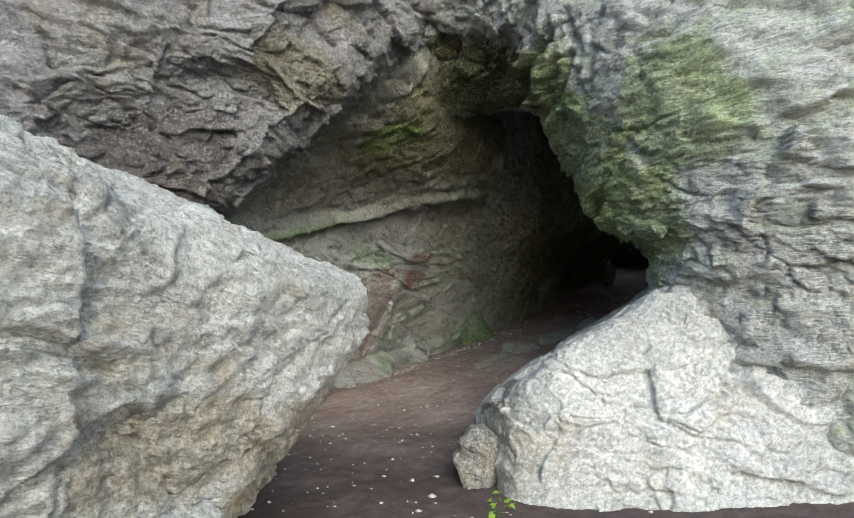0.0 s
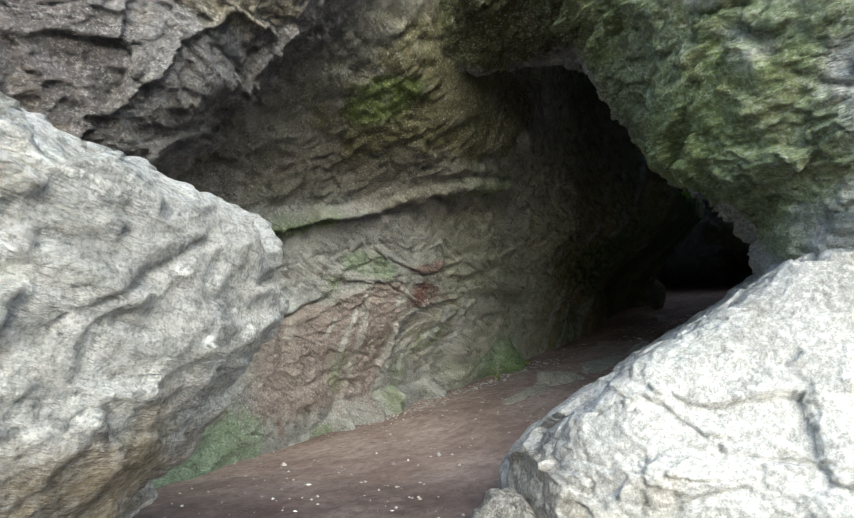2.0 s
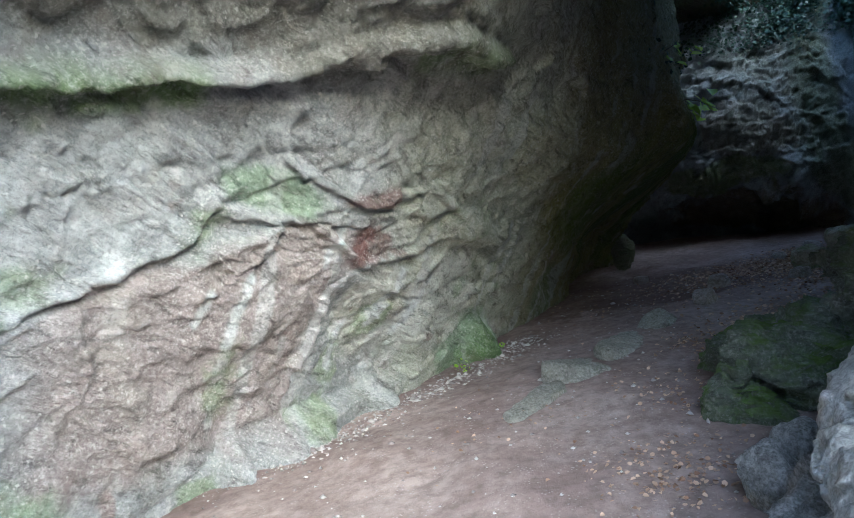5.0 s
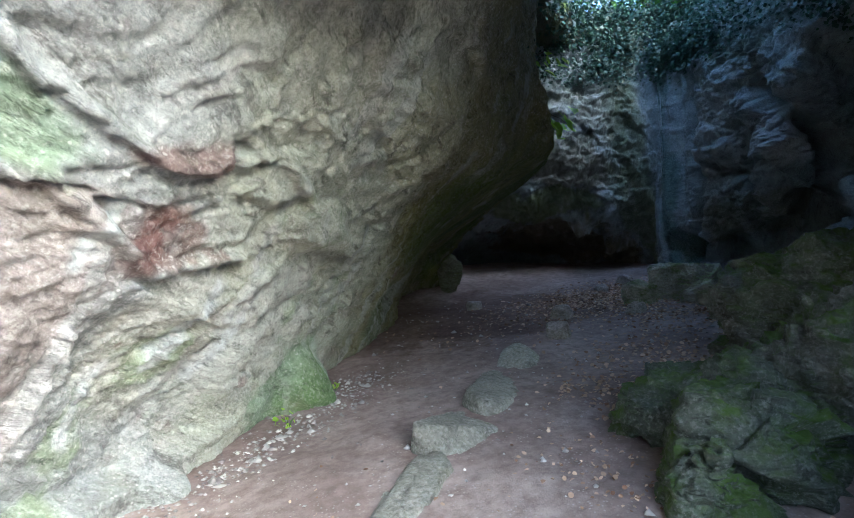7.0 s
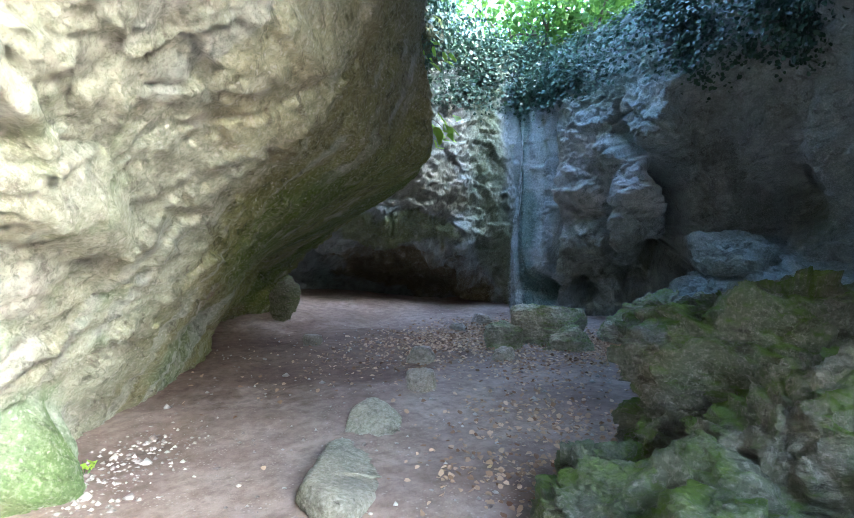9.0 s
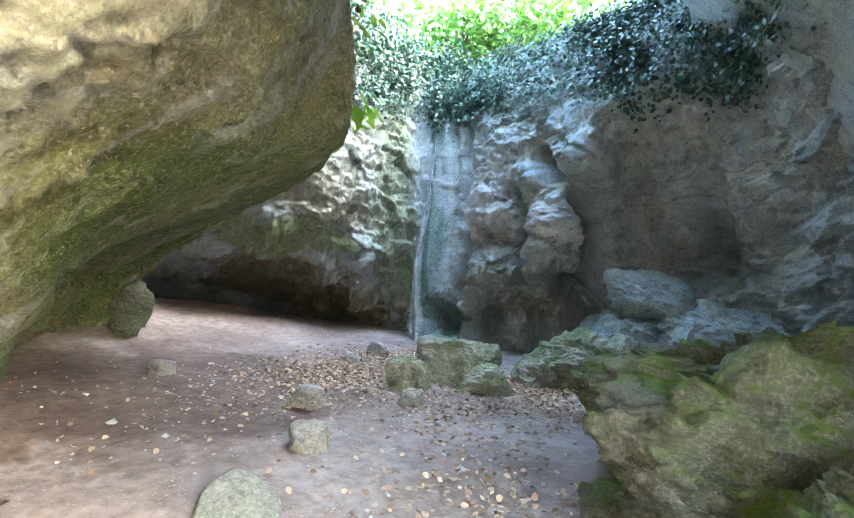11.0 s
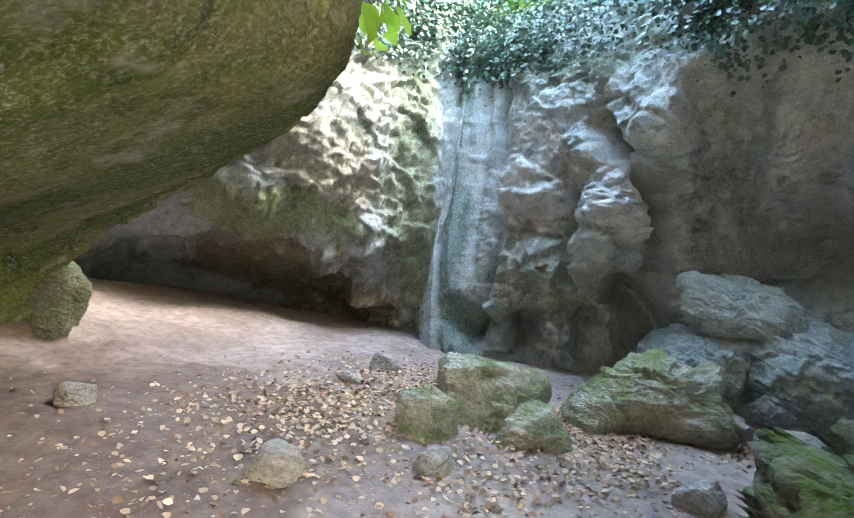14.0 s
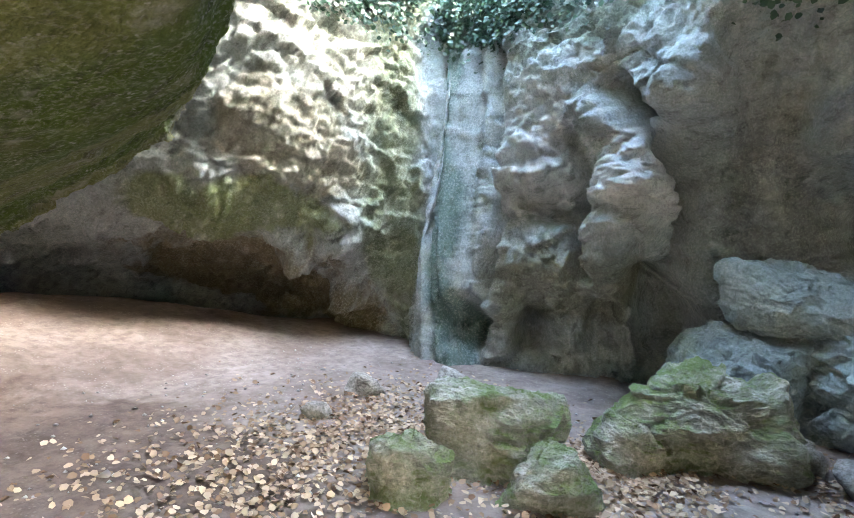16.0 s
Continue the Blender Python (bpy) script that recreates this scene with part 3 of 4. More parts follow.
wall_patches = [
    (above_ledge, 0, BROWN, 0.75),
    (cream_zone, 0, (0.50, 0.515, 0.40), 0.85),
    (olive_zone, 0, (0.27, 0.265, 0.13), 0.9),
    # Roof: olive-brown stone, the patch at (0.2, 7.6, 4.1) deepened to paint its dimness.
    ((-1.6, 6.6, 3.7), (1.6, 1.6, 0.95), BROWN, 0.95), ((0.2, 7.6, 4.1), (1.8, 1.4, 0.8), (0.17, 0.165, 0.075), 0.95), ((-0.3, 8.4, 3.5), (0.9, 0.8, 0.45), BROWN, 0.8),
    ((-2.3, 7.6, 1.7), (0.8, 0.9, 1.0), WHITE, 0.6), (pink_zone, 0, PINK, 0.85), ((-1.7, 8.4, 2.4), (0.4, 0.6, 0.35), WHITE, 0.7), ((-0.2, 10.5, 1.6), (0.5, 0.6, 0.6), (0.50, 0.50, 0.43), 0.7),
    ((-2.4, 8.0, 0.3), (0.9, 0.9, 0.6), GREEN, 0.8), ((-0.9, 9.0, 2.55), (0.5, 0.5, 0.15), GREEN, 0.7), ((0.9, 12.1, 1.2), (0.7, 0.6, 0.5), GREEN, 0.75),
    # The near-white last patch paints the entrance light on the wall's foot.
    ((-0.1, 9.7, 2.2), (0.25, 0.3, 0.2), (0.20, 0.12, 0.10), 0.8), ((-0.5, 7.0, 3.9), (0.5, 0.4, 0.3), (0.16, 0.24, 0.05), 0.8), ((0.6, 11.0, 1.7), (0.8, 0.8, 0.6), (0.68, 0.70, 0.66), 0.55),
    ((1.8, 10.6, 3.3), (0.8, 0.7, 0.4), (0.46, 0.45, 0.30), 0.8), ((3.0, 12.6, 3.0), (1.6, 1.3, 0.7), OLIVE, 0.95), ((4.6, 14.4, 3.7), (1.6, 2.2, 1.2), DEEP, 1.0),
    ((3.9, 12.6, 3.75), (0.7, 0.5, 0.3), (0.33, 0.31, 0.20), 0.7), ((2.6, 13.6, 1.9), (0.6, 0.8, 0.5), (0.20, 0.26, 0.15), 0.8),
    (drips, 0, (0.60, 0.63, 0.62), 0.45),
    (rust, 0, (0.25, 0.16, 0.13), 0.6),
    (algae, 0, (0.24, 0.33, 0.16), 0.6),
    (white_streaks, 0, WHITE, 0.9),
    (rust_spots, 0, (0.20, 0.10, 0.09), 0.9),
    (joint_moss, 0, (0.17, 0.27, 0.09), 0.9),
    (green_zone, 0, DEEP, 0.9),
    (under_bands, 0, (0.28, 0.30, 0.11), 0.7),
]
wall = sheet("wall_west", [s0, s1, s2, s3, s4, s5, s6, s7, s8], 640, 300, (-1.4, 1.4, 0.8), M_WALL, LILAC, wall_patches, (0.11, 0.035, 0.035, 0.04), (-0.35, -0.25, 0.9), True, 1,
             [((1.2, 12.3, 1.25), (0.25, 0.35, 0.2), -0.3), ((-0.9, 10.6, 0.5), (0.3, 0.4, 0.15), -0.3), 
              ((-0.5, 9.9, 1.5), (0.6, 0.7, 0.5), 0.12), ((2.7, 13.6, 2.1), (0.4, 0.4, 0.25), 0.2), ((1.4, 10.9, 2.5), (0.9, 0.6, 0.1), -0.12)],
             [((4.3, 13.6, 3.5), (2.0, 2.0, 0.9), 0.3)],
             [(slant_line, -2.6, -0.8, 0.08), (ledge_line, -2.9, 0.8, 0.06), (foot_line, -1.5, 0.1, 0.22), (upper_line, -1.0, 1.8, 0.05)], wall_shape, 0.02)
tagged(wall, "overhanging limestone cave wall, streaked white, pinkish and green", "cave wall", kind="structure")

# ---- the overhang over the entrance ----
o0 = [(-5.2, 2.2, 1.2), (-3.6, 3.0, 1.9), (-2.8, 4.0, 2.0), (-2.25, 5.1, 2.4), (-2.7, 6.3, 2.4)]
o1 = [(-5.2, 2.0, 2.8), (-3.1, 3.3, 2.7), (-2.25, 4.3, 2.85), (-1.75, 5.2, 2.95), (-2.2, 6.3, 3.0)]
o2 = [(-4.8, 1.9, 4.2), (-2.6, 3.5, 3.3), (-1.8, 4.5, 3.45), (-1.25, 5.3, 3.45), (-1.6, 6.4, 3.6)]
o3 = [(-4.2, 2.4, 5.4), (-2.0, 3.8, 4.0), (-1.3, 4.7, 3.8), (-0.7, 5.4, 3.95), (-0.8, 6.4, 4.2)]
o4 = [(-3.6, 3.2, 6.4), (-1.3, 4.4, 5.0), (-0.6, 5.0, 4.7), (-0.1, 5.7, 4.7), (0.0, 6.5, 4.9)]
o5 = [(-3.2, 4.6, 7.8), (-1.0, 5.3, 6.4), (-0.3, 5.6, 5.8), (0.2, 6.1, 5.5), (0.4, 6.6, 5.6)]
# First patch is the darkest, low on the inner edge.
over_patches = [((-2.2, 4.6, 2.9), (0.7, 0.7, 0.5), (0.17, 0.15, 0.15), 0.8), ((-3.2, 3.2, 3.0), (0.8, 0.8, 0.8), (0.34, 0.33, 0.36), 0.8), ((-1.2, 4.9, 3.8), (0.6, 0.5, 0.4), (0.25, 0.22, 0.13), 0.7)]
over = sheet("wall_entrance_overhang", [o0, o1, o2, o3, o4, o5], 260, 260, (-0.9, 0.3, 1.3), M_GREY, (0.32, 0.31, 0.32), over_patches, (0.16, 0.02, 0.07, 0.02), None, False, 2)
tagged(over, "purplish grey craggy rock overhang above the entrance", "rock overhang", kind="structure")

# ---- the rock on the other side of the entrance: outer face, lip and inner face ----
a0 = [(7.0, 2.6, -0.4), (4.6, 3.5, -0.4), (3.2, 4.2, -0.3), (2.6, 4.9, -0.3), (2.8, 6.0, -0.3), (4.0, 7.3, -0.2)]
a1 = [(7.0, 2.4, 1.4), (4.6, 3.4, 1.5), (3.1, 3.9, 1.75), (2.2, 4.65, 1.92), (2.5, 6.0, 1.95), (4.0, 7.3, 1.8)]
a2 = [(7.0, 2.2, 3.0), (4.6, 3.2, 2.8), (2.5, 3.95, 2.45), (1.82, 5.0, 2.42), (2.2, 6.5, 2.8), (4.2, 7.6, 3.0)]
a3 = [(6.8, 2.0, 4.6), (4.4, 3.1, 4.0), (2.05, 4.1, 3.1), (1.6, 5.5, 3.02), (2.0, 6.9, 3.7), (4.4, 8.0, 4.4)]
a4 = [(6.4, 2.4, 6.2), (4.0, 3.5, 5.2), (1.8, 4.4, 3.9), (1.3, 5.8, 3.85), (1.8, 7.3, 4.3), (4.4, 8.4, 5.6)]
a5 = [(5.0, 3.2, 7.4), (2.6, 4.4, 6.2), (1.1, 5.1, 4.9), (0.9, 6.0, 4.55), (1.2, 7.5, 4.4), (3.4, 9.0, 6.2)]
a6 = [(1.2, 4.8, 7.6), (0.4, 5.2, 6.2), (0.1, 5.5, 5.3), (0.0, 6.2, 4.75), (0.3, 7.4, 4.4), (2.0, 8.6, 6.2)]
# Dark crown and inner face: olive and grey stone with the cave's shade painted in.
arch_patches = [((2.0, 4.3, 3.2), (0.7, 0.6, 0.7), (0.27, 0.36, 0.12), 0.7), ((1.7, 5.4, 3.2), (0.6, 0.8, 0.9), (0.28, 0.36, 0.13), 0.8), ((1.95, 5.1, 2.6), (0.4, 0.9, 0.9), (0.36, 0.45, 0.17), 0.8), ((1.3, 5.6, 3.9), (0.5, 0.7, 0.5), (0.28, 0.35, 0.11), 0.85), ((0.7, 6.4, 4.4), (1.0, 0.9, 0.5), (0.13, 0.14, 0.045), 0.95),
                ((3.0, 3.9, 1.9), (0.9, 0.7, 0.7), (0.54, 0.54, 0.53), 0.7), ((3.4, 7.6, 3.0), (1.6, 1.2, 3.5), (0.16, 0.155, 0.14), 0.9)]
def curtain(p):
    """Small drapery of dripstone under the crown of the arch."""
    near = np.exp(-(((p - np.array((1.15, 5.4, 4.0))) / np.array((0.45, 0.7, 0.45))) ** 2).sum(1) ** 1.5)
    return near * (0.07 * np.sin(p[:, 0] * 46 + 2.0 * fbm(p, 0.6, 2, 64)) + 0.05 * np.sin(p[:, 0] * 97))


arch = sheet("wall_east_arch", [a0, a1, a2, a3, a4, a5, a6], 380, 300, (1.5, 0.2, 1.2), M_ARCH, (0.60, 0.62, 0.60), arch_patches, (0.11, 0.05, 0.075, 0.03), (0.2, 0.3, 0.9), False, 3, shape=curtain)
tagged(arch, "grey limestone arch with bright moss on its lip", "rock arch", kind="structure")

# ---- the far wall of the open chamber ----
fa = [(2.5, 20.6, 2.0), (2.6, 20.2, 3.2), (3.2, 19.2, 4.6), (3.8, 18.2, 5.2), (4.2, 17.8, 6.4), (4.4, 17.8, 7.8)]
fb = [(6.2, 20.6, 2.0), (6.0, 19.9, 3.2), (5.4, 18.2, 4.2), (5.3, 17.6, 5.0), (5.4, 17.5, 6.8), (5.6, 17.9, 9.2)]
f0 = [(8.6, 20.6, 2.0), (8.3, 20.0, 3.4), (7.0, 17.2, 4.1), (6.6, 16.5, 5.0), (6.6, 16.6, 6.8), (6.8, 17.2, 9.4)]
f1 = [(10.4, 19.6, 2.0), (10.0, 18.8, 3.4), (7.9, 16.2, 4.2), (7.5, 15.5, 5.2), (7.7, 15.6, 7.0), (8.3, 16.3, 9.4)]
f2 = [(11.2, 18.2, 2.0), (10.6, 17.4, 3.3), (8.8, 15.6, 3.95), (8.4, 15.15, 5.4), (8.8, 15.3, 7.3), (9.6, 16.0, 9.5)]
f3 = [(10.8, 16.5, 2.0), (10.3, 16.0, 2.9), (9.3, 15.1, 3.8), (9.2, 14.95, 5.4), (9.6, 15.0, 7.4), (10.4, 15.6, 9.4)]
f4 = [(9.9, 14.6, 2.0), (9.9, 14.5, 3.0), (10.0, 14.5, 4.2), (10.1, 14.4, 5.6), (10.3, 14.4, 7.4), (11.2, 14.8, 8.8)]
f5 = [(10.1, 13.5, 2.0), (9.8, 13.4, 3.0), (9.6, 13.3, 4.2), (9.6, 13.2, 5.6), (9.8, 13.3, 7.2), (10.8, 13.6, 8.8)]
f6 = [(10.5, 12.6, 2.0), (10.1, 12.6, 3.0), (9.8, 12.5, 4.1), (9.6, 12.35, 5.4), (9.5, 12.4, 6.8), (10.4, 12.6, 8.6)]
f7 = [(10.8, 11.9, 2.0), (10.4, 11.9, 3.0), (9.6, 11.8, 4.0), (9.4, 11.6, 5.0), (9.0, 11.3, 6.2), (9.9, 11.3, 8.4)]
f8 = [(10.6, 11.0, 2.0), (10.4, 11.0, 3.0), (10.2, 11.0, 4.0), (10.0, 10.9, 5.2), (8.9, 10.6, 6.4), (9.6, 10.4, 8.2)]
f9 = [(10.4, 10.0, 2.0), (10.3, 10.0, 3.0), (10.1, 10.0, 4.0), (9.8, 9.9, 5.2), (8.8, 9.6, 6.4), (8.9, 9.3, 8.0)]
f10 = [(10.0, 8.6, 2.0), (9.9, 8.6, 3.0), (9.6, 8.7, 4.0), (9.2, 8.8, 5.2), (8.2, 8.9, 6.3), (7.6, 9.0, 7.7)]
f11 = [(7.6, 7.2, 1.0), (7.5, 7.2, 2.6), (7.4, 7.4, 4.0), (7.1, 7.8, 5.2), (6.3, 8.6, 6.3), (5.8, 9.6, 7.4)]
f12 = [(3.8, 6.6, 0.0), (3.9, 6.6, 2.0), (4.0, 6.9, 3.6), (4.0, 7.4, 5.0), (3.8, 8.2, 6.0), (3.3, 10.0, 7.0)]
BLUE, CHALK, TEAL = (0.36, 0.40, 0.41), (0.58, 0.60, 0.62), (0.10, 0.17, 0.15)


def flow_mid(z):
    return 14.2 + 0.07 * (z - 3.3)


def flow_dark(p, edge):
    d = p[:, 1] - flow_mid(p[:, 2]) + 0.10 * edge + 0.05 * np.sin(p[:, 2] * 3)
    return step(-0.48, -0.36, d) * step(0.0, -0.1, d) * step(8.6, 9.2, p[:, 0])


def flow_pale(p, edge):
    d = p[:, 1] - flow_mid(p[:, 2]) + 0.10 * edge + 0.05 * np.sin(p[:, 2] * 3)
    return step(-0.04, 0.04, d) * step(0.62, 0.45, d) * step(8.6, 9.2, p[:, 0])


def flow_edge(p, edge):
    # Greenish strip that tones down the strongly lit fold beside the pillar.
    d = p[:, 1] - flow_mid(p[:, 2]) + 0.10 * edge
    return step(0.36, 0.5, d) * step(0.95, 0.8, d) * step(8.6, 9.2, p[:, 0])


# Upper-left greys offset strong sky light in the colour; the brown patch darkens the recess.
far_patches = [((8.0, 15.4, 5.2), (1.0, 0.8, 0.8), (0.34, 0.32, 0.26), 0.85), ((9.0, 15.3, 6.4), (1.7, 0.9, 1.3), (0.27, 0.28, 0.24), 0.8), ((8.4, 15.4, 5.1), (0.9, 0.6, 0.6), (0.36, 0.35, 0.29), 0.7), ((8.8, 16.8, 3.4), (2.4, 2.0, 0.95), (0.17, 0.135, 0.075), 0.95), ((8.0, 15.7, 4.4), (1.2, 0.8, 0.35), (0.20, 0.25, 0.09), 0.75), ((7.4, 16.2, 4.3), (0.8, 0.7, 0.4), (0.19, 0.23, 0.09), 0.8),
               (flow_dark, 0, TEAL, 0.85), (flow_pale, 0, (0.36, 0.41, 0.43), 0.8), (flow_edge, 0, (0.20, 0.24, 0.14), 0.8), ((9.6, 12.9, 5.3), (0.6, 0.7, 1.0), CHALK, 0.7), ((9.4, 11.7, 4.8), (0.6, 0.4, 0.6), CHALK, 0.8),
               # Dark greys beside the cleft and along the south side.
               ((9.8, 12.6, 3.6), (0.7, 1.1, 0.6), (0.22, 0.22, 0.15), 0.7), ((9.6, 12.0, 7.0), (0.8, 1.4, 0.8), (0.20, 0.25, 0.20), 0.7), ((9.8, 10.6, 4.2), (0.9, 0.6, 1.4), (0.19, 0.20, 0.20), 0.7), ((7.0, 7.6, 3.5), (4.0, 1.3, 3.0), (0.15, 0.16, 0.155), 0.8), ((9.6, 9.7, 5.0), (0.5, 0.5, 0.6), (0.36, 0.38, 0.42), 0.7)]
def far_shape(p):
    """A fluted pillar of flowstone, rounded bulges, a jagged cleft and hollows at the foot."""
    y, z = p[:, 1], p[:, 2]
    here = step(8.6, 9.2, p[:, 0]) * step(16.5, 15.8, y)
    wide = 0.30 + 0.10 * step(3.2, 6.5, z)
    d = (y - flow_mid(z) + 0.05 * fbm(p, 0.9, 2, 61)) / wide
    flutes = 0.05 * np.sin(d * 5.2 + 1.5 * fbm(p, 1.3, 2, 62)) + 0.03 * np.sin(d * 13)
    out = here * (0.42 * np.exp(-np.abs(d / 1.5) ** 3) + flutes * step(2.2, 1.5, np.abs(d)))
    w = shaken(p)[:, 1:]
    out += here * groove(w, [(13.55, 7.0), (13.5, 5.4), (13.45, 4.3), (13.6, 3.5)], 0.09, -0.3)
    out += here * groove(w, [(12.0, 5.85), (11.72, 5.4), (11.5, 5.15), (11.3, 4.8), (11.27, 4.2), (11.4, 3.7)], 0.12, -0.75)
    out += here * groove(w, [(12.45, 5.4), (12.3, 4.9), (12.45, 4.4), (12.4, 3.8)], 0.10, -0.3)
    out += here * groove(w, [(13.1, 4.65), (12.7, 4.5), (12.3, 4.45)], 0.08, -0.22)
    for cy, cz, ry, rz, k in ((13.05, 5.15, 0.4, 0.42, 0.3), (11.8, 4.7, 0.36, 0.42, 0.4), (12.75, 6.0, 0.5, 0.45, 0.2), (12.05, 4.1, 0.32, 0.34, 0.35), (12.85, 3.95, 0.36, 0.36, 0.3), (12.15, 5.5, 0.34, 0.3, 0.25), (11.2, 5.6, 0.35, 0.35, 0.3), (12.7, 4.9, 0.22, 0.2, 0.15),
                              (11.65, 3.35, 0.34, 0.5, -1.1), (9.7, 4.2, 0.42, 0.45, -1.0), (13.82, 3.15, 0.2, 0.32, -0.7), (13.0, 3.1, 0.2, 0.28, -0.7), (12.3, 3.2, 0.2, 0.3, -0.5)):
        out += here * swell(np.stack([0 * y, y, z], 1), [((0, cy, cz), (1, ry, rz), k)])
    return out


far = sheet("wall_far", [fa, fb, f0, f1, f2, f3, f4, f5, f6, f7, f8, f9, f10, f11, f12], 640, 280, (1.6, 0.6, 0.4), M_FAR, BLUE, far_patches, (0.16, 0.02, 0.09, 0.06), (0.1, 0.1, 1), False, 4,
            [((7.3, 15.9, 4.4), (0.4, 0.4, 0.3), 0.3), ((8.9, 15.2, 4.2), (0.3, 0.3, 0.4), 0.35), ((8.5, 15.6, 4.0), (0.35, 0.3, 0.2), 0.2),
             ((9.9, 10.6, 4.6), (0.5, 0.3, 0.9), 0.35), ((9.7, 9.9, 5.1), (0.5, 0.32, 0.6), 0.4), ((9.4, 9.1, 4.7), (0.5, 0.35, 0.8), 0.35),
             ((7.7, 16.3, 3.95), (0.25, 0.3, 0.3), 0.3), ((8.7, 15.8, 3.75), (0.2, 0.25, 0.35), 0.35), ((9.4, 15.5, 3.5), (0.22, 0.2, 0.4), 0.35), ((7.0, 17.2, 3.9), (0.25, 0.3, 0.3), 0.3)],
            [((10.0, 14.25, 5.0), (0.9, 0.75, 4.0), 0.25)], (), far_shape)
tagged(far, "blue-grey chamber wall with white bulges and dark wet streaks", "cave wall", kind="structure")

# ---- the large boulders ----
left_planes = [(0.9, -0.4, -0.1, 1.33), (0.40, -0.05, 0.915, 1.23), (0.7, 0.7, 0.1, 2.34), (0.75, 0.15, -0.6, 1.5), (0, 1, 0, 1.4), (-1, 0, 0, 2.6), (0, -1, 0.1, 1.6), (0, 0, -1, 1.6), (-0.3, 0, 1, 1.35)]
rl = boulder("boulder", (-2.3, 2.6, 1.2), left_planes, 190, M_PALE, (0.80, 0.80, 0.76),
             [((-1.2, 2.6, 1.0), (0.6, 0.8, 0.25), (0.42, 0.34, 0.21), 0.6), ((-0.9, 3.2, 0.9), (0.4, 0.6, 0.5), (0.36, 0.28, 0.17), 0.7)], (0.05, 0.055, 0.05, 0.05), 16, (-0.35, 0.1, 0.95), 5)
tagged(rl, "huge pale limestone boulder with ochre stains beside the path", "boulder")
right_planes = [(-0.506, 0.15, 0.85, 0.97), (-1, -0.1, 0.05, 1.62), (-0.8, 0.6, 0.1, 1.5), (-0.2, -0.95, 0.2, 1.25), (0.1, -0.3, 1, 1.5), (0, 1, 0, 1.9), (1, 0, 0, 3.0), (0, 0, -1, 1.3)]
rr = boulder("boulder", (2.2, 5.6, 0.6), right_planes, 190, M_SMOOTH, (0.53, 0.535, 0.515), [((2.4, 4.3, 1.0), (0.5, 0.5, 0.6), (0.64, 0.64, 0.63), 0.6), ((0.7, 5.0, 0.4), (0.4, 0.6, 0.5), (0.42, 0.38, 0.32), 0.6)], (0.10, 0.015, 0.05, 0.02), 16, (0.5, 0.1, 0.85), 6)
tagged(rr, "huge whitish limestone boulder rising from the earth floor", "boulder")


def rest_stone(name, x, y, rx, ry, rz, sd, mat, base, label, group, sunk=0.3, n=40, turn=0.0, relief=None, z=None, patches=(), sharp=15, knob=0.17):
    """A stone that lies partly sunk in the floor."""
    zz = (ground_at(x, y) + rz * (1 - 2 * sunk)) if z is None else z
    k = min(rx, ry, rz)
    ob = boulder(name, (x, y, zz), stone_planes(rx, ry, rz, sd), n, mat, base, patches, relief or (0.10 * k, 0.08 * k, 0.16 * k, 0.06 * k), sharp, None, sd, knob)
    dx, dy = ground_at(x + 0.4, y) - ground_at(x - 0.4, y), ground_at(x, y + 0.4) - ground_at(x, y - 0.4)
    lie = Vector((0, 0, 1)).rotation_difference(Vector((-dx, -dy, 0.8)))
    ob.rotation_mode = "QUATERNION"
    ob.rotation_quaternion = lie @ Euler((0, 0, radians(turn))).to_quaternion()
    return tagged(ob, label, "rock" if max(rx, ry) > 0.3 else "stone", group)


rest_stone("rock", 0.46, 5.1, 0.2, 0.28, 0.3, 70, M_PALE, (0.44, 0.42, 0.38), "brownish block leaning against the huge boulder", "foot blocks", 0.2, 50)
GREYGREEN = (0.17, 0.19, 0.145)
mossy_label = "cracked grey boulder thickly covered in green moss"
for x, y, rx, ry, rz, sd in ((5.35, 9.1, 1.35, 1.05, 0.76, 5), (3.95, 8.65, 0.8, 0.75, 0.62, 8), (4.5, 9.6, 0.5, 0.42, 0.38, 9), (7.2, 9.2, 0.9, 0.8, 0.55, 16)):
    rest_stone("boulder", x, y, rx, ry, rz, sd, M_MOSSY, (0.20, 0.20, 0.165), mossy_label, "mossy boulders", 0.28, 110, 0, (0.14, 0.10, 0.13, 0.04))
for x, y, rx, ry, rz, sd in ((3.0, 9.45, 0.42, 0.46, 0.24, 21), (2.75, 8.8, 0.5, 0.42, 0.28, 22), (3.5, 9.75, 0.36, 0.3, 0.2, 23), (2.3, 8.7, 0.24, 0.26, 0.26, 24), (3.3, 9.1, 0.4, 0.4, 0.34, 26)):
    rest_stone("rock", x, y, rx, ry, rz, sd, M_MOSSY, GREYGREEN, "greenish grey angular rock at the foot of mossy boulders", "rocks by the mossy boulders", 0.22, 64, 0, (0.05, 0.05, 0.08, 0.03))
for x, y, r, sd in ((1.68, 7.66, 0.17, 31), (1.5, 7.1, 0.28, 32), (1.95, 7.8, 0.17, 33), (1.95, 7.1, 0.34, 34)):
    rest_stone("stone", x, y, r, r * 0.9, r * 0.9, sd, M_PALE, (0.50, 0.50, 0.48), "rounded pale stone lying against a huge boulder", "pale stones by the boulder", 0.05, 40)
chamber = "rocks on the chamber floor"
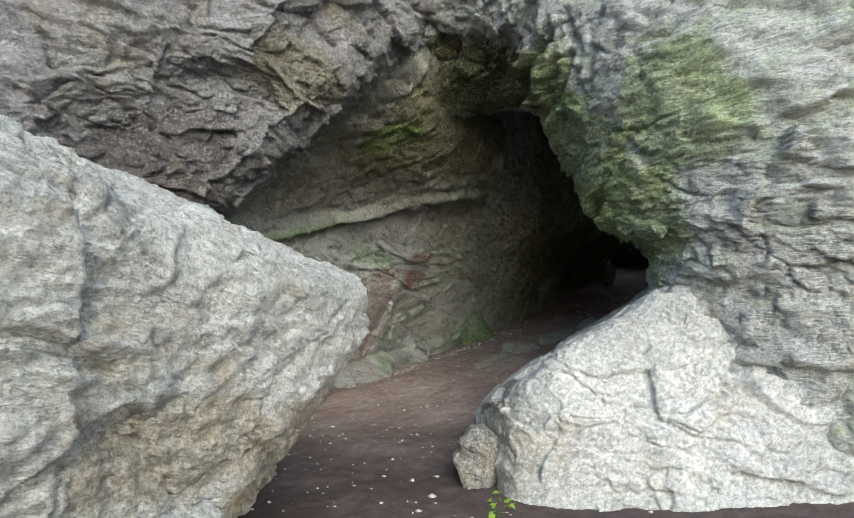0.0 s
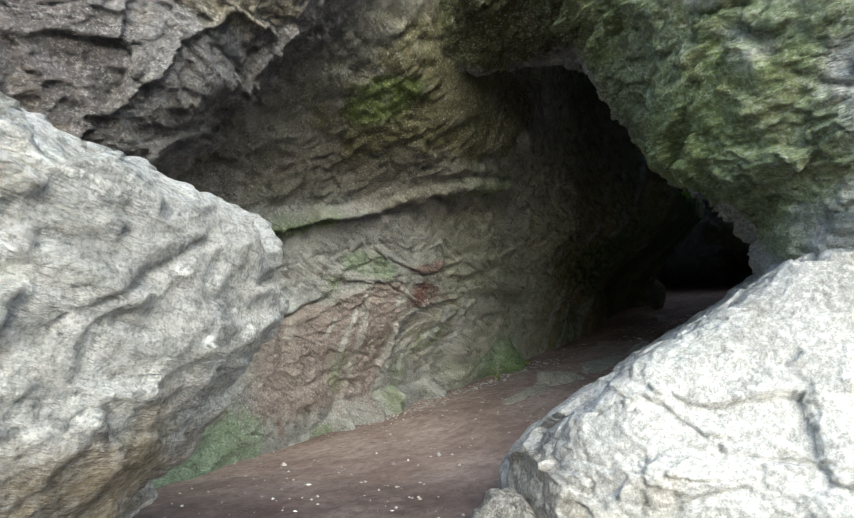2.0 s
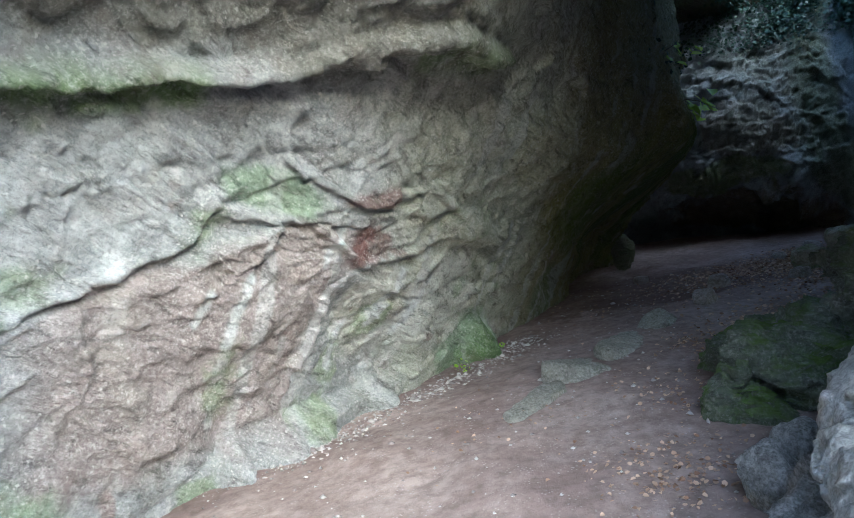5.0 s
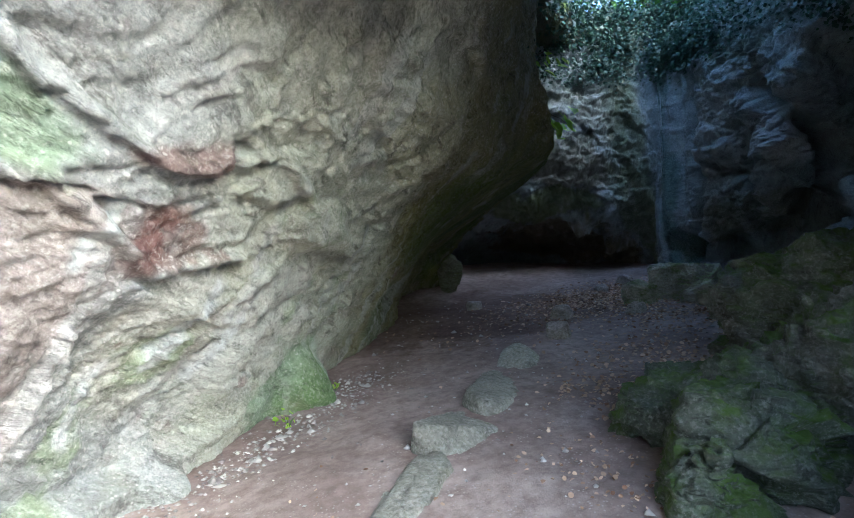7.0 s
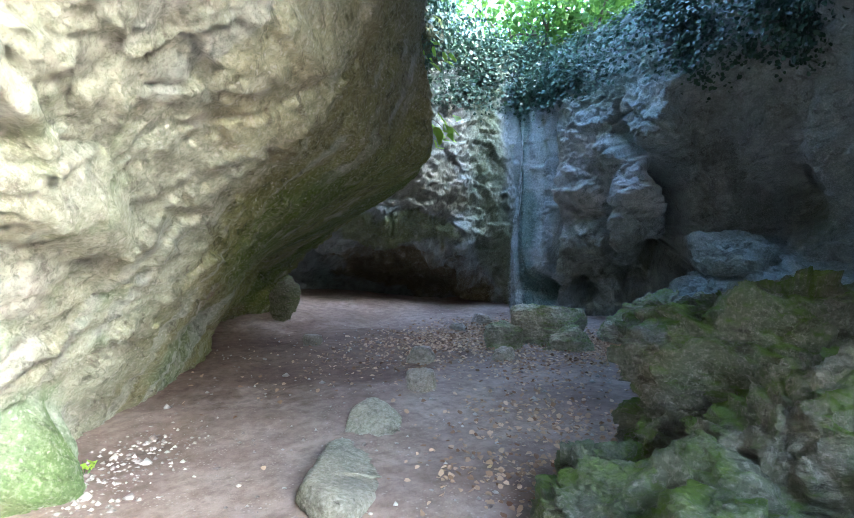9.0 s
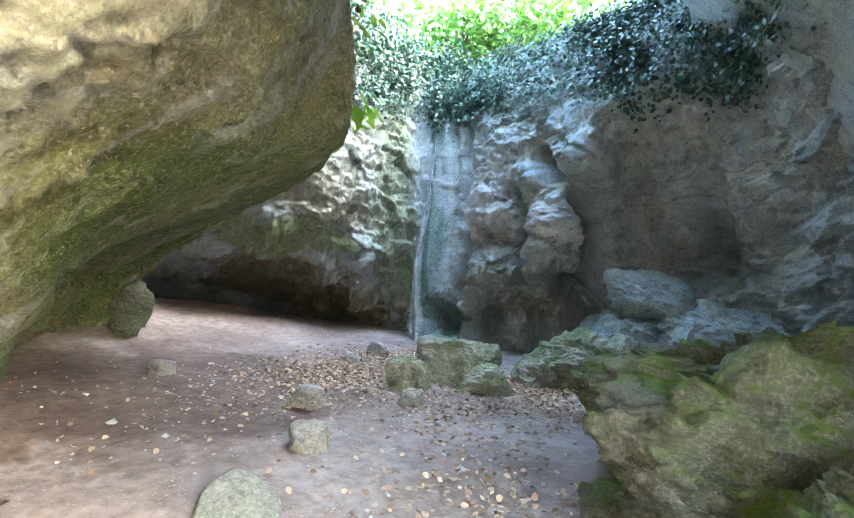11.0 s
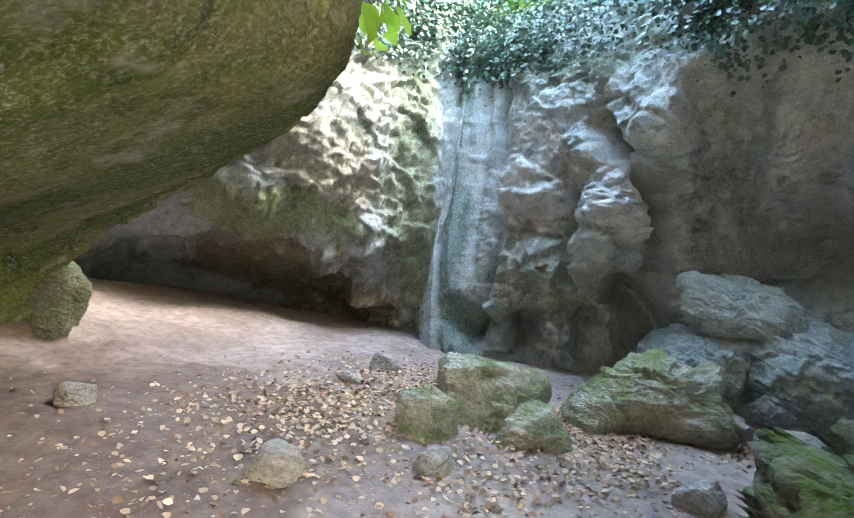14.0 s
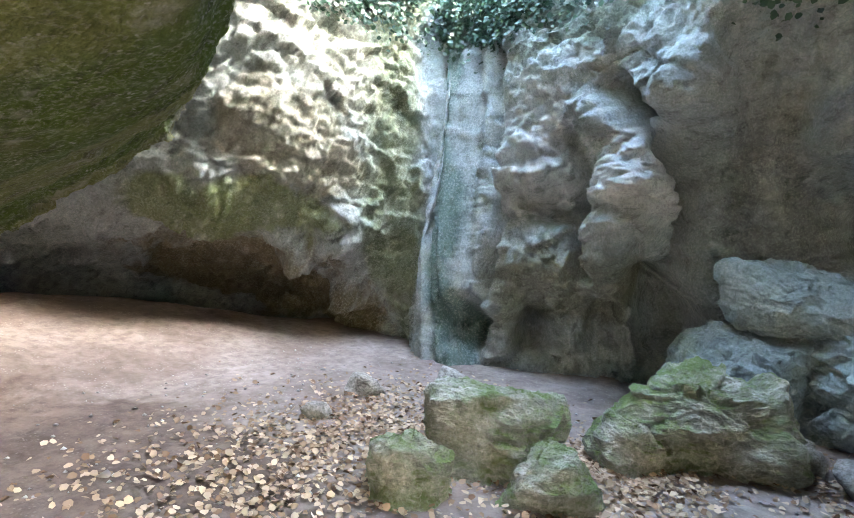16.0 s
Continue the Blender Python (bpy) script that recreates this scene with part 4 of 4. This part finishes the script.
for x, y, rx, ry, rz, sd, turn in ((7.35, 12.3, 0.6, 0.42, 0.38, 11, -30), (6.5, 12.55, 0.26, 0.3, 0.26, 13, 0), (7.0, 11.85, 0.36, 0.24, 0.2, 14, -20), (8.5, 11.15, 0.5, 0.7, 0.5, 12, 20), (8.0, 11.6, 0.4, 0.3, 0.26, 15, 0)):
    rest_stone("rock", x, y, rx, ry, rz, sd, M_CHAMBER, (0.54, 0.51, 0.44), "mossy limestone rock lying among dead leaves", chamber, 0.34, 72, turn, None, None, (), 10, 0.26)
for x, y, r, sd in ((7.75, 13.9, 0.2, 41), (7.0, 13.75, 0.15, 42), (8.6, 13.4, 0.2, 43), (4.8, 14.5, 0.16, 44), (5.05, 12.7, 0.22, 45), (8.9, 10.5, 0.26, 46), (8.6, 10.0, 0.3, 47), (5.9, 12.1, 0.16, 48), (4.3, 12.0, 0.2, 49), (6.9, 10.6, 0.2, 52)):
    rest_stone("stone", x, y, r, r * 0.8, r * 0.55, sd, M_GREY, (0.52, 0.47, 0.43), "small earth-stained limestone stone lying on the floor", "loose stones", 0.25, 24, sd * 37)
for x, y, rx, ry, sd in ((1.2, 9.95, 0.6, 0.22, 61), (1.95, 10.5, 0.75, 0.27, 62), (2.75, 11.1, 0.9, 0.34, 69), (3.35, 11.6, 0.5, 0.26, 72)):
    rest_stone("flat_rock", x, y, rx, ry, 0.13, sd, M_GREY, (0.47, 0.46, 0.39), "worn greenish slab of bedrock showing in the path", "bedrock", 0.8, 50, 37, (0.02, 0.01, 0.03, 0.008), knob=0.05)
rest_stone("rock", 5.35, 16.2, 0.24, 0.24, 0.5, 63, M_MOSSY, (0.24, 0.24, 0.18), "upright block at the foot of the overhang", "foot blocks", 0.2, 50)
BLUEROCK = (0.33, 0.39, 0.40)
rest_stone("boulder", 9.75, 10.45, 0.5, 0.8, 0.36, 65, M_FAR, BLUEROCK, "smooth bluish boulder lying on a ledge", "ledge rocks", 0, 70, 0, None, 3.5, (), 5)
rest_stone("rock", 9.9, 9.6, 1.0, 1.1, 0.55, 66, M_FAR, BLUEROCK, "bluish ledge of rock at the chamber wall", "ledge rocks", 0.2, 80, 0, None, 2.72, (), 8)
rest_stone("rock", 9.7, 10.9, 0.6, 0.7, 0.42, 67, M_FAR, BLUEROCK, "bluish ledge of rock at the chamber wall", "ledge rocks", 0.2, 60, 0, None, 2.72, (), 8)


# ---- leaves ----
def leaf_material(name, a, b, rough=0.55, through=0.0):
    m, nodes, links, p = material(name, rough, 0.35)
    geo = nodes.new("ShaderNodeNewGeometry")
    c = mix(nodes, links, geo.outputs["Random Per Island"], a, b)
    links.new(c, p.inputs["Base Color"])
    if through:
        tr = nodes.new("ShaderNodeBsdfTranslucent")
        links.new(c, tr.inputs["Color"])
        sh = nodes.new("ShaderNodeMixShader")
        sh.inputs[0].default_value = through
        links.new(p.outputs[0], sh.inputs[1])
        links.new(tr.outputs[0], sh.inputs[2])
        links.new(sh.outputs[0], nodes["Material Output"].inputs["Surface"])
    return m


def leaves(name, centres, normals, sizes, mat, rng, wide=0.42, fold=0.12):
    """Many small folded leaves, each with a midrib, a tip and two lobes."""
    k = len(centres)
    n = normals / (np.linalg.norm(normals, axis=1, keepdims=True) + 1e-9)
    t = np.cross(n, rng.normal(size=(k, 3)))
    t /= np.linalg.norm(t, axis=1, keepdims=True) + 1e-9
    b = np.cross(n, t)
    s = np.asarray(sizes)[:, None]
    curl = rng.uniform(-0.25, 0.25, (k, 1))
    pts = []
    for u, v, w in ((-0.5, 0, 0), (-0.22, wide, fold), (0.2, wide * 0.8, fold), (0.5, 0, 0), (0.2, -wide * 0.8, fold), (-0.22, -wide, fold)):
        pts.append(centres + s * (u * t + v * b + (w + curl * abs(u) * 2) * n))
    verts = np.stack(pts, 1).reshape(-1, 3)
    o = (np.arange(k) * 6)[:, None]
    faces = np.concatenate([o + np.array([[0, 3, 2, 1]]), o + np.array([[0, 5, 4, 3]])])
    return mesh_from(name, verts, faces, mat, False)


rng = np.random.default_rng(7)
M_LITTER = leaf_material("dead_leaf", (0.20, 0.11, 0.065), (0.62, 0.46, 0.33), 0.8)
M_IVY = leaf_material("ivy_leaf", (0.02, 0.05, 0.04), (0.06, 0.12, 0.075), 0.4, 0.15)
M_LEAF = leaf_material("tree_leaf", (0.06, 0.13, 0.03), (0.12, 0.24, 0.04), 0.5, 0.45)
M_FRESH = leaf_material("fresh_leaf", (0.30, 0.50, 0.05), (0.46, 0.66, 0.10), 0.5, 0.5)


def litter(name, spots, label, size=(0.025, 0.058)):
    ps = []
    for x, y, rx, ry, k in spots:
        a = rng.normal(size=(k, 2)) * (rx, ry) * 0.55 + (x, y)
        ps.append(a)
    xy = np.concatenate(ps)
    z = ground_height(xy[:, 0], xy[:, 1])
    c = np.stack([xy[:, 0], xy[:, 1], z + rng.uniform(0.006, 0.03, len(z))], 1)
    n = np.tile((-0.17, -0.15, 1.0), (len(c), 1)) + rng.normal(size=(len(c), 3)) * 0.35
    ob = new(name, leaves(name, c, n, rng.uniform(*size, len(c)), M_LITTER, rng))
    return tagged(ob, label, "leaves", kind="stuff")


litter("dead_leaves", [(6.6, 13.3, 1.5, 1.0, 2600), (7.6, 13.0, 1.1, 1.1, 1600), (7.9, 11.6, 0.6, 0.5, 1800), (6.0, 11.6, 1.1, 0.8, 700), (4.4, 10.6, 0.9, 0.7, 500), (5.0, 13.2, 1.6, 1.3, 500), (8.7, 10.4, 0.7, 0.6, 600), (7.2, 11.2, 0.7, 0.5, 600), (3.3, 10.2, 0.5, 0.6, 260)],
       "scattered dry brown leaves on the chamber floor")
litter("dead_leaves", [(1.5, 8.2, 0.5, 0.5, 320), (2.2, 9.3, 0.4, 0.6, 160), (0.9, 9.6, 0.9, 0.8, 60)], "dry brown leaves gathered beside the path", (0.018, 0.04))


def grit():
    """Loose chips of stone trodden into the floor."""
    verts, faces, cols = [], [], 0
    k = 3600
    x = rng.uniform(-2.5, 9.0, k)
    y = rng.uniform(2.5, 15.5, k)
    foot = rng.uniform(0, 1, k) < 0.3
    t = rng.uniform(0, 1, k)
    x = np.where(foot, -1.2 + 3.4 * t + rng.normal(size=k) * 0.16, x)
    y = np.where(foot, 10.1 + 2.7 * t - 0.15 + rng.normal(size=k) * 0.16, y)
    z = ground_height(x, y)
    s = rng.uniform(0.006, 0.02, k) * np.where(rng.uniform(0, 1, k) < 0.06, 2.2, 1)
    base = np.array([(1, 0, 0), (-1, 0, 0), (0, 1, 0), (0, -1, 0), (0, 0, 0.7), (0, 0, -0.7)], float)
    v = base[None] * (1 + 0.35 * rng.normal(size=(k, 6, 1))) * s[:, None, None] + np.stack([x, y, z + s * 0.25], 1)[:, None]
    tri = np.array([(0, 2, 4), (2, 1, 4), (1, 3, 4), (3, 0, 4), (2, 0, 5), (1, 2, 5), (3, 1, 5), (0, 3, 5)])
    f = (np.arange(k) * 6)[:, None, None] + tri[None]
    me = mesh_from("stone_chips", v.reshape(-1, 3), f.reshape(-1, 3), leaf_material("chip", (0.22, 0.19, 0.18), (0.55, 0.53, 0.50), 0.9), False)
    return tagged(new("stone_chips", me), "pale chips of stone scattered over the earth", "gravel", kind="stuff")


grit()


def ivy(name, surface, pick, count, size, label, lift=(0.02, 0.2), mat=None):
    q, nn = SURFACE[surface]
    w = pick(q)
    idx = rng.choice(len(q), count, p=w / w.sum())
    c = q[idx] + nn[idx] * rng.uniform(*lift, count)[:, None] + rng.normal(size=(count, 3)) * 0.04
    n = nn[idx] + rng.normal(size=(count, 3)) * 0.6 + (0, 0, 0.4)
    ob = new(name, leaves(name, c, n, rng.uniform(*size, count), mat or M_IVY, rng))
    return tagged(ob, label, "ivy", kind="stuff")


def top_of_far(q):
    edge = 6.5 + 0.35 * fbm(q, 0.8, 3, 90) - 0.45 * step(11.6, 10.4, q[:, 1]) - 0.3 * step(9.6, 8.6, q[:, 1]) + 0.35 * step(13.6, 15, q[:, 1])
    return step(-0.1, 0.8, q[:, 2] - edge) * (0.25 + step(-0.1, 0.4, fbm(q, 0.5, 3, 91))) * step(7.3, 8.2, q[:, 1]) * step(6.0, 6.8, q[:, 0])


ivy("ivy", "wall_far", top_of_far, 30000, (0.04, 0.09), "dark ivy hanging over the top of the chamber wall")
ivy("ivy", "wall_west", lambda q: step(4.4, 5.6, q[:, 2]) * step(3.4, 4.2, q[:, 0]) * step(0.0, 0.4, fbm(q, 0.5, 3, 92)), 350, (0.05, 0.1), "sparse ivy on the nose of the overhang", (0.01, 0.1))


def rim_ivy(count):
    """Creepers that hang over the edge of the hillside all round the opening."""
    a = rng.uniform(0, 2 * math.pi, count)
    k = rng.uniform(0.88, 1.10, count)
    x, y = 9.0 + 3.2 * k * np.cos(a), 12.0 + 3.5 * k * np.sin(a)
    clump = fbm(np.stack([x, y, 0 * x], 1), 0.5, 3, 95)
    hang = rng.uniform(-0.9, 0.9, count) * np.where(rng.uniform(0, 1, count) < 0.8, 0.8, 1.3) * (0.8 + 0.6 * clump)
    z = hill_height(x, y) - hang + 0.1
    n = np.stack([-np.cos(a), -np.sin(a), 0 * a + 0.3], 1) + rng.normal(size=(count, 3)) * 0.7
    ob = new("ivy", leaves("ivy", np.stack([x, y, z], 1), n, rng.uniform(0.05, 0.12, count), M_IVY, rng))
    return tagged(ob, "dark creepers hanging round the opening above the chamber", "ivy", kind="stuff")


rim_ivy(20000)


def stalk(points, r0, r1):
    bm = bmesh.new()
    pts = [Vector(p) for p in points]
    rings = []
    for i, p in enumerate(pts):
        d = (pts[min(i + 1, len(pts) - 1)] - pts[max(i - 1, 0)]).normalized()
        a = d.orthogonal().normalized()
        b = d.cross(a)
        r = r0 + (r1 - r0) * i / (len(pts) - 1)
        rings.append([bm.verts.new(p + r * (math.cos(k * 1.0472) * a + math.sin(k * 1.0472) * b)) for k in range(6)])
    for u, v in zip(rings, rings[1:]):
        for k in range(6):
            bm.faces.new((u[k], u[(k + 1) % 6], v[(k + 1) % 6], v[k]))
    return bm


def part(name, bm, mat, parent, label=""):
    me = bpy.data.meshes.new(name)
    bm.to_mesh(me)
    bm.free()
    me.materials.append(mat)
    for p in me.polygons:
        p.use_smooth = True
    ob = new(name, me)
    ob.parent = parent
    if label:
        tagged(ob, label)
    return ob


def leaf_part(name, centres, normals, sizes, mat, parent, wide=0.42):
    ob = new(name, leaves(name, np.array(centres), np.array(normals), np.array(sizes), mat, rng, wide))
    ob.parent = parent
    return ob


M_BARK, nodes, links, b = material("bark", 0.9)
co = nodes.new("ShaderNodeTexCoord").outputs["Object"]
links.new(mix(nodes, links, noise_node(nodes, links, co, 9.0, 6, 0.7, (1, 1, 0.25)), (0.05, 0.04, 0.03), (0.17, 0.14, 0.11)), b.inputs["Base Color"])


def sprig(at, reach, count, size, label):
    """A leafy twig that grows out of the rock."""
    base = new("leafy_twig")
    base.location = at
    end = Vector(reach)
    part("stem", stalk([(0, 0, 0), end * 0.4 + Vector((0, 0, 0.06)), end * 0.75 + Vector((0, 0, 0.05)), end], 0.008, 0.003), M_BARK, base)
    for k in range(count):
        t = 0.35 + 0.65 * k / max(count - 1, 1)
        c = end * t + Vector(rng.normal(size=3) * 0.09) + Vector((0, 0, -0.05))
        leaf_part("leaf", [c], [(0.4 + 0.3 * rng.normal(), -0.8, 0.7)], [size * rng.uniform(0.75, 1.2)], M_FRESH, base, 0.36)
    return tagged(base, label, "plant")


sprig((4.25, 12.05, 4.45), (0.55, 0.05, -0.02), 18, 0.19, "bright green leafy twig hanging from the overhang")
sprig((4.05, 11.8, 5.1), (0.4, 0.05, 0.1), 9, 0.15, "bright green leafy twig hanging from the overhang")


def tuft(x, y, label, k=14, r=0.1, size=0.06):
    base = new("weed")
    base.location = (x, y, ground_at(x, y))
    for i in range(4):
        a = i * 1.7
        part("stem", stalk([(0, 0, -0.02), (0.03 * math.cos(a), 0.03 * math.sin(a), 0.05), (0.07 * math.cos(a), 0.07 * math.sin(a), 0.09)], 0.003, 0.0015), M_LEAF, base)
    c = rng.normal(size=(k, 3)) * (r * 0.6, r * 0.6, r * 0.35) + (0, 0, 0.07)
    leaf_part("foliage", c, rng.normal(size=(k, 3)) * 0.5 + (0, 0, 1), rng.uniform(0.6, 1.2, k) * size, M_FRESH, base)
    return tagged(base, label, "plant")


tuft(0.52, 4.3, "small green weed growing at the foot of the boulder")
tuft(0.9, 11.75, "small green weed growing at the foot of the cave wall")
tuft(1.5, 12.25, "small green weed growing at the foot of the cave wall", 10)


def tree(x, y, z, h, spread, k, sd):
    """A broad-leaved tree on the rim of the chamber."""
    r = np.random.default_rng(sd)
    base = new("tree")
    base.location = (x, y, z)
    top = Vector((r.normal() * 0.3, r.normal() * 0.3, h * 0.7))
    part("trunk", stalk([(0, 0, -1.2), (0.05, 0.02, h * 0.25), top * 0.7, top], 0.14, 0.04), M_BARK, base)
    cs, ns = [], []
    for i in range(9):
        a = i * 2.4 + r.uniform(0, 1)
        end = Vector((math.cos(a) * spread * r.uniform(0.5, 1), math.sin(a) * spread * r.uniform(0.5, 1), h * r.uniform(0.45, 1.0)))
        start = top * (0.35 + 0.06 * i)
        part("limb", stalk([start, (start + end) / 2 + Vector((0, 0, 0.15)), end], 0.045, 0.01), M_BARK, base)
        m = k // 9
        cs.append(np.array(end) + r.normal(size=(m, 3)) * (spread * 0.30, spread * 0.30, spread * 0.22))
        ns.append(r.normal(size=(m, 3)) + (0, 0, 0.8))
    c = np.concatenate(cs)
    leaf_part("crown", c, np.concatenate(ns), r.uniform(0.09, 0.2, len(c)), M_LEAF, base)
    return tagged(base, "leafy green tree on the rim above the chamber", "tree", "trees on the rim")


# Crowns also dim the chamber's sky light; those on the near side stay unseen.
for x, y, h, sp, k, sd in ((12.6, 16.2, 3.6, 2.4, 2600, 1), (13.4, 12.4, 3.4, 2.2, 2400, 2), (13.0, 8.4, 3.4, 2.2, 2400, 3), (8.4, 18.4, 4.0, 2.4, 2600, 4), (5.6, 7.6, 3.2, 2.2, 2200, 5), (1.8, 14.0, 3.0, 2.2, 2200, 6), (14.0, 14.0, 5.5, 2.6, 2600, 7), (11.9, 15.0, 2.2, 1.4, 1300, 8), (12.2, 13.6, 1.9, 1.3, 1200, 9)):
    tree(x, y, float(hill_height(np.array([x]), np.array([y]))[0]), h, sp, k, sd)
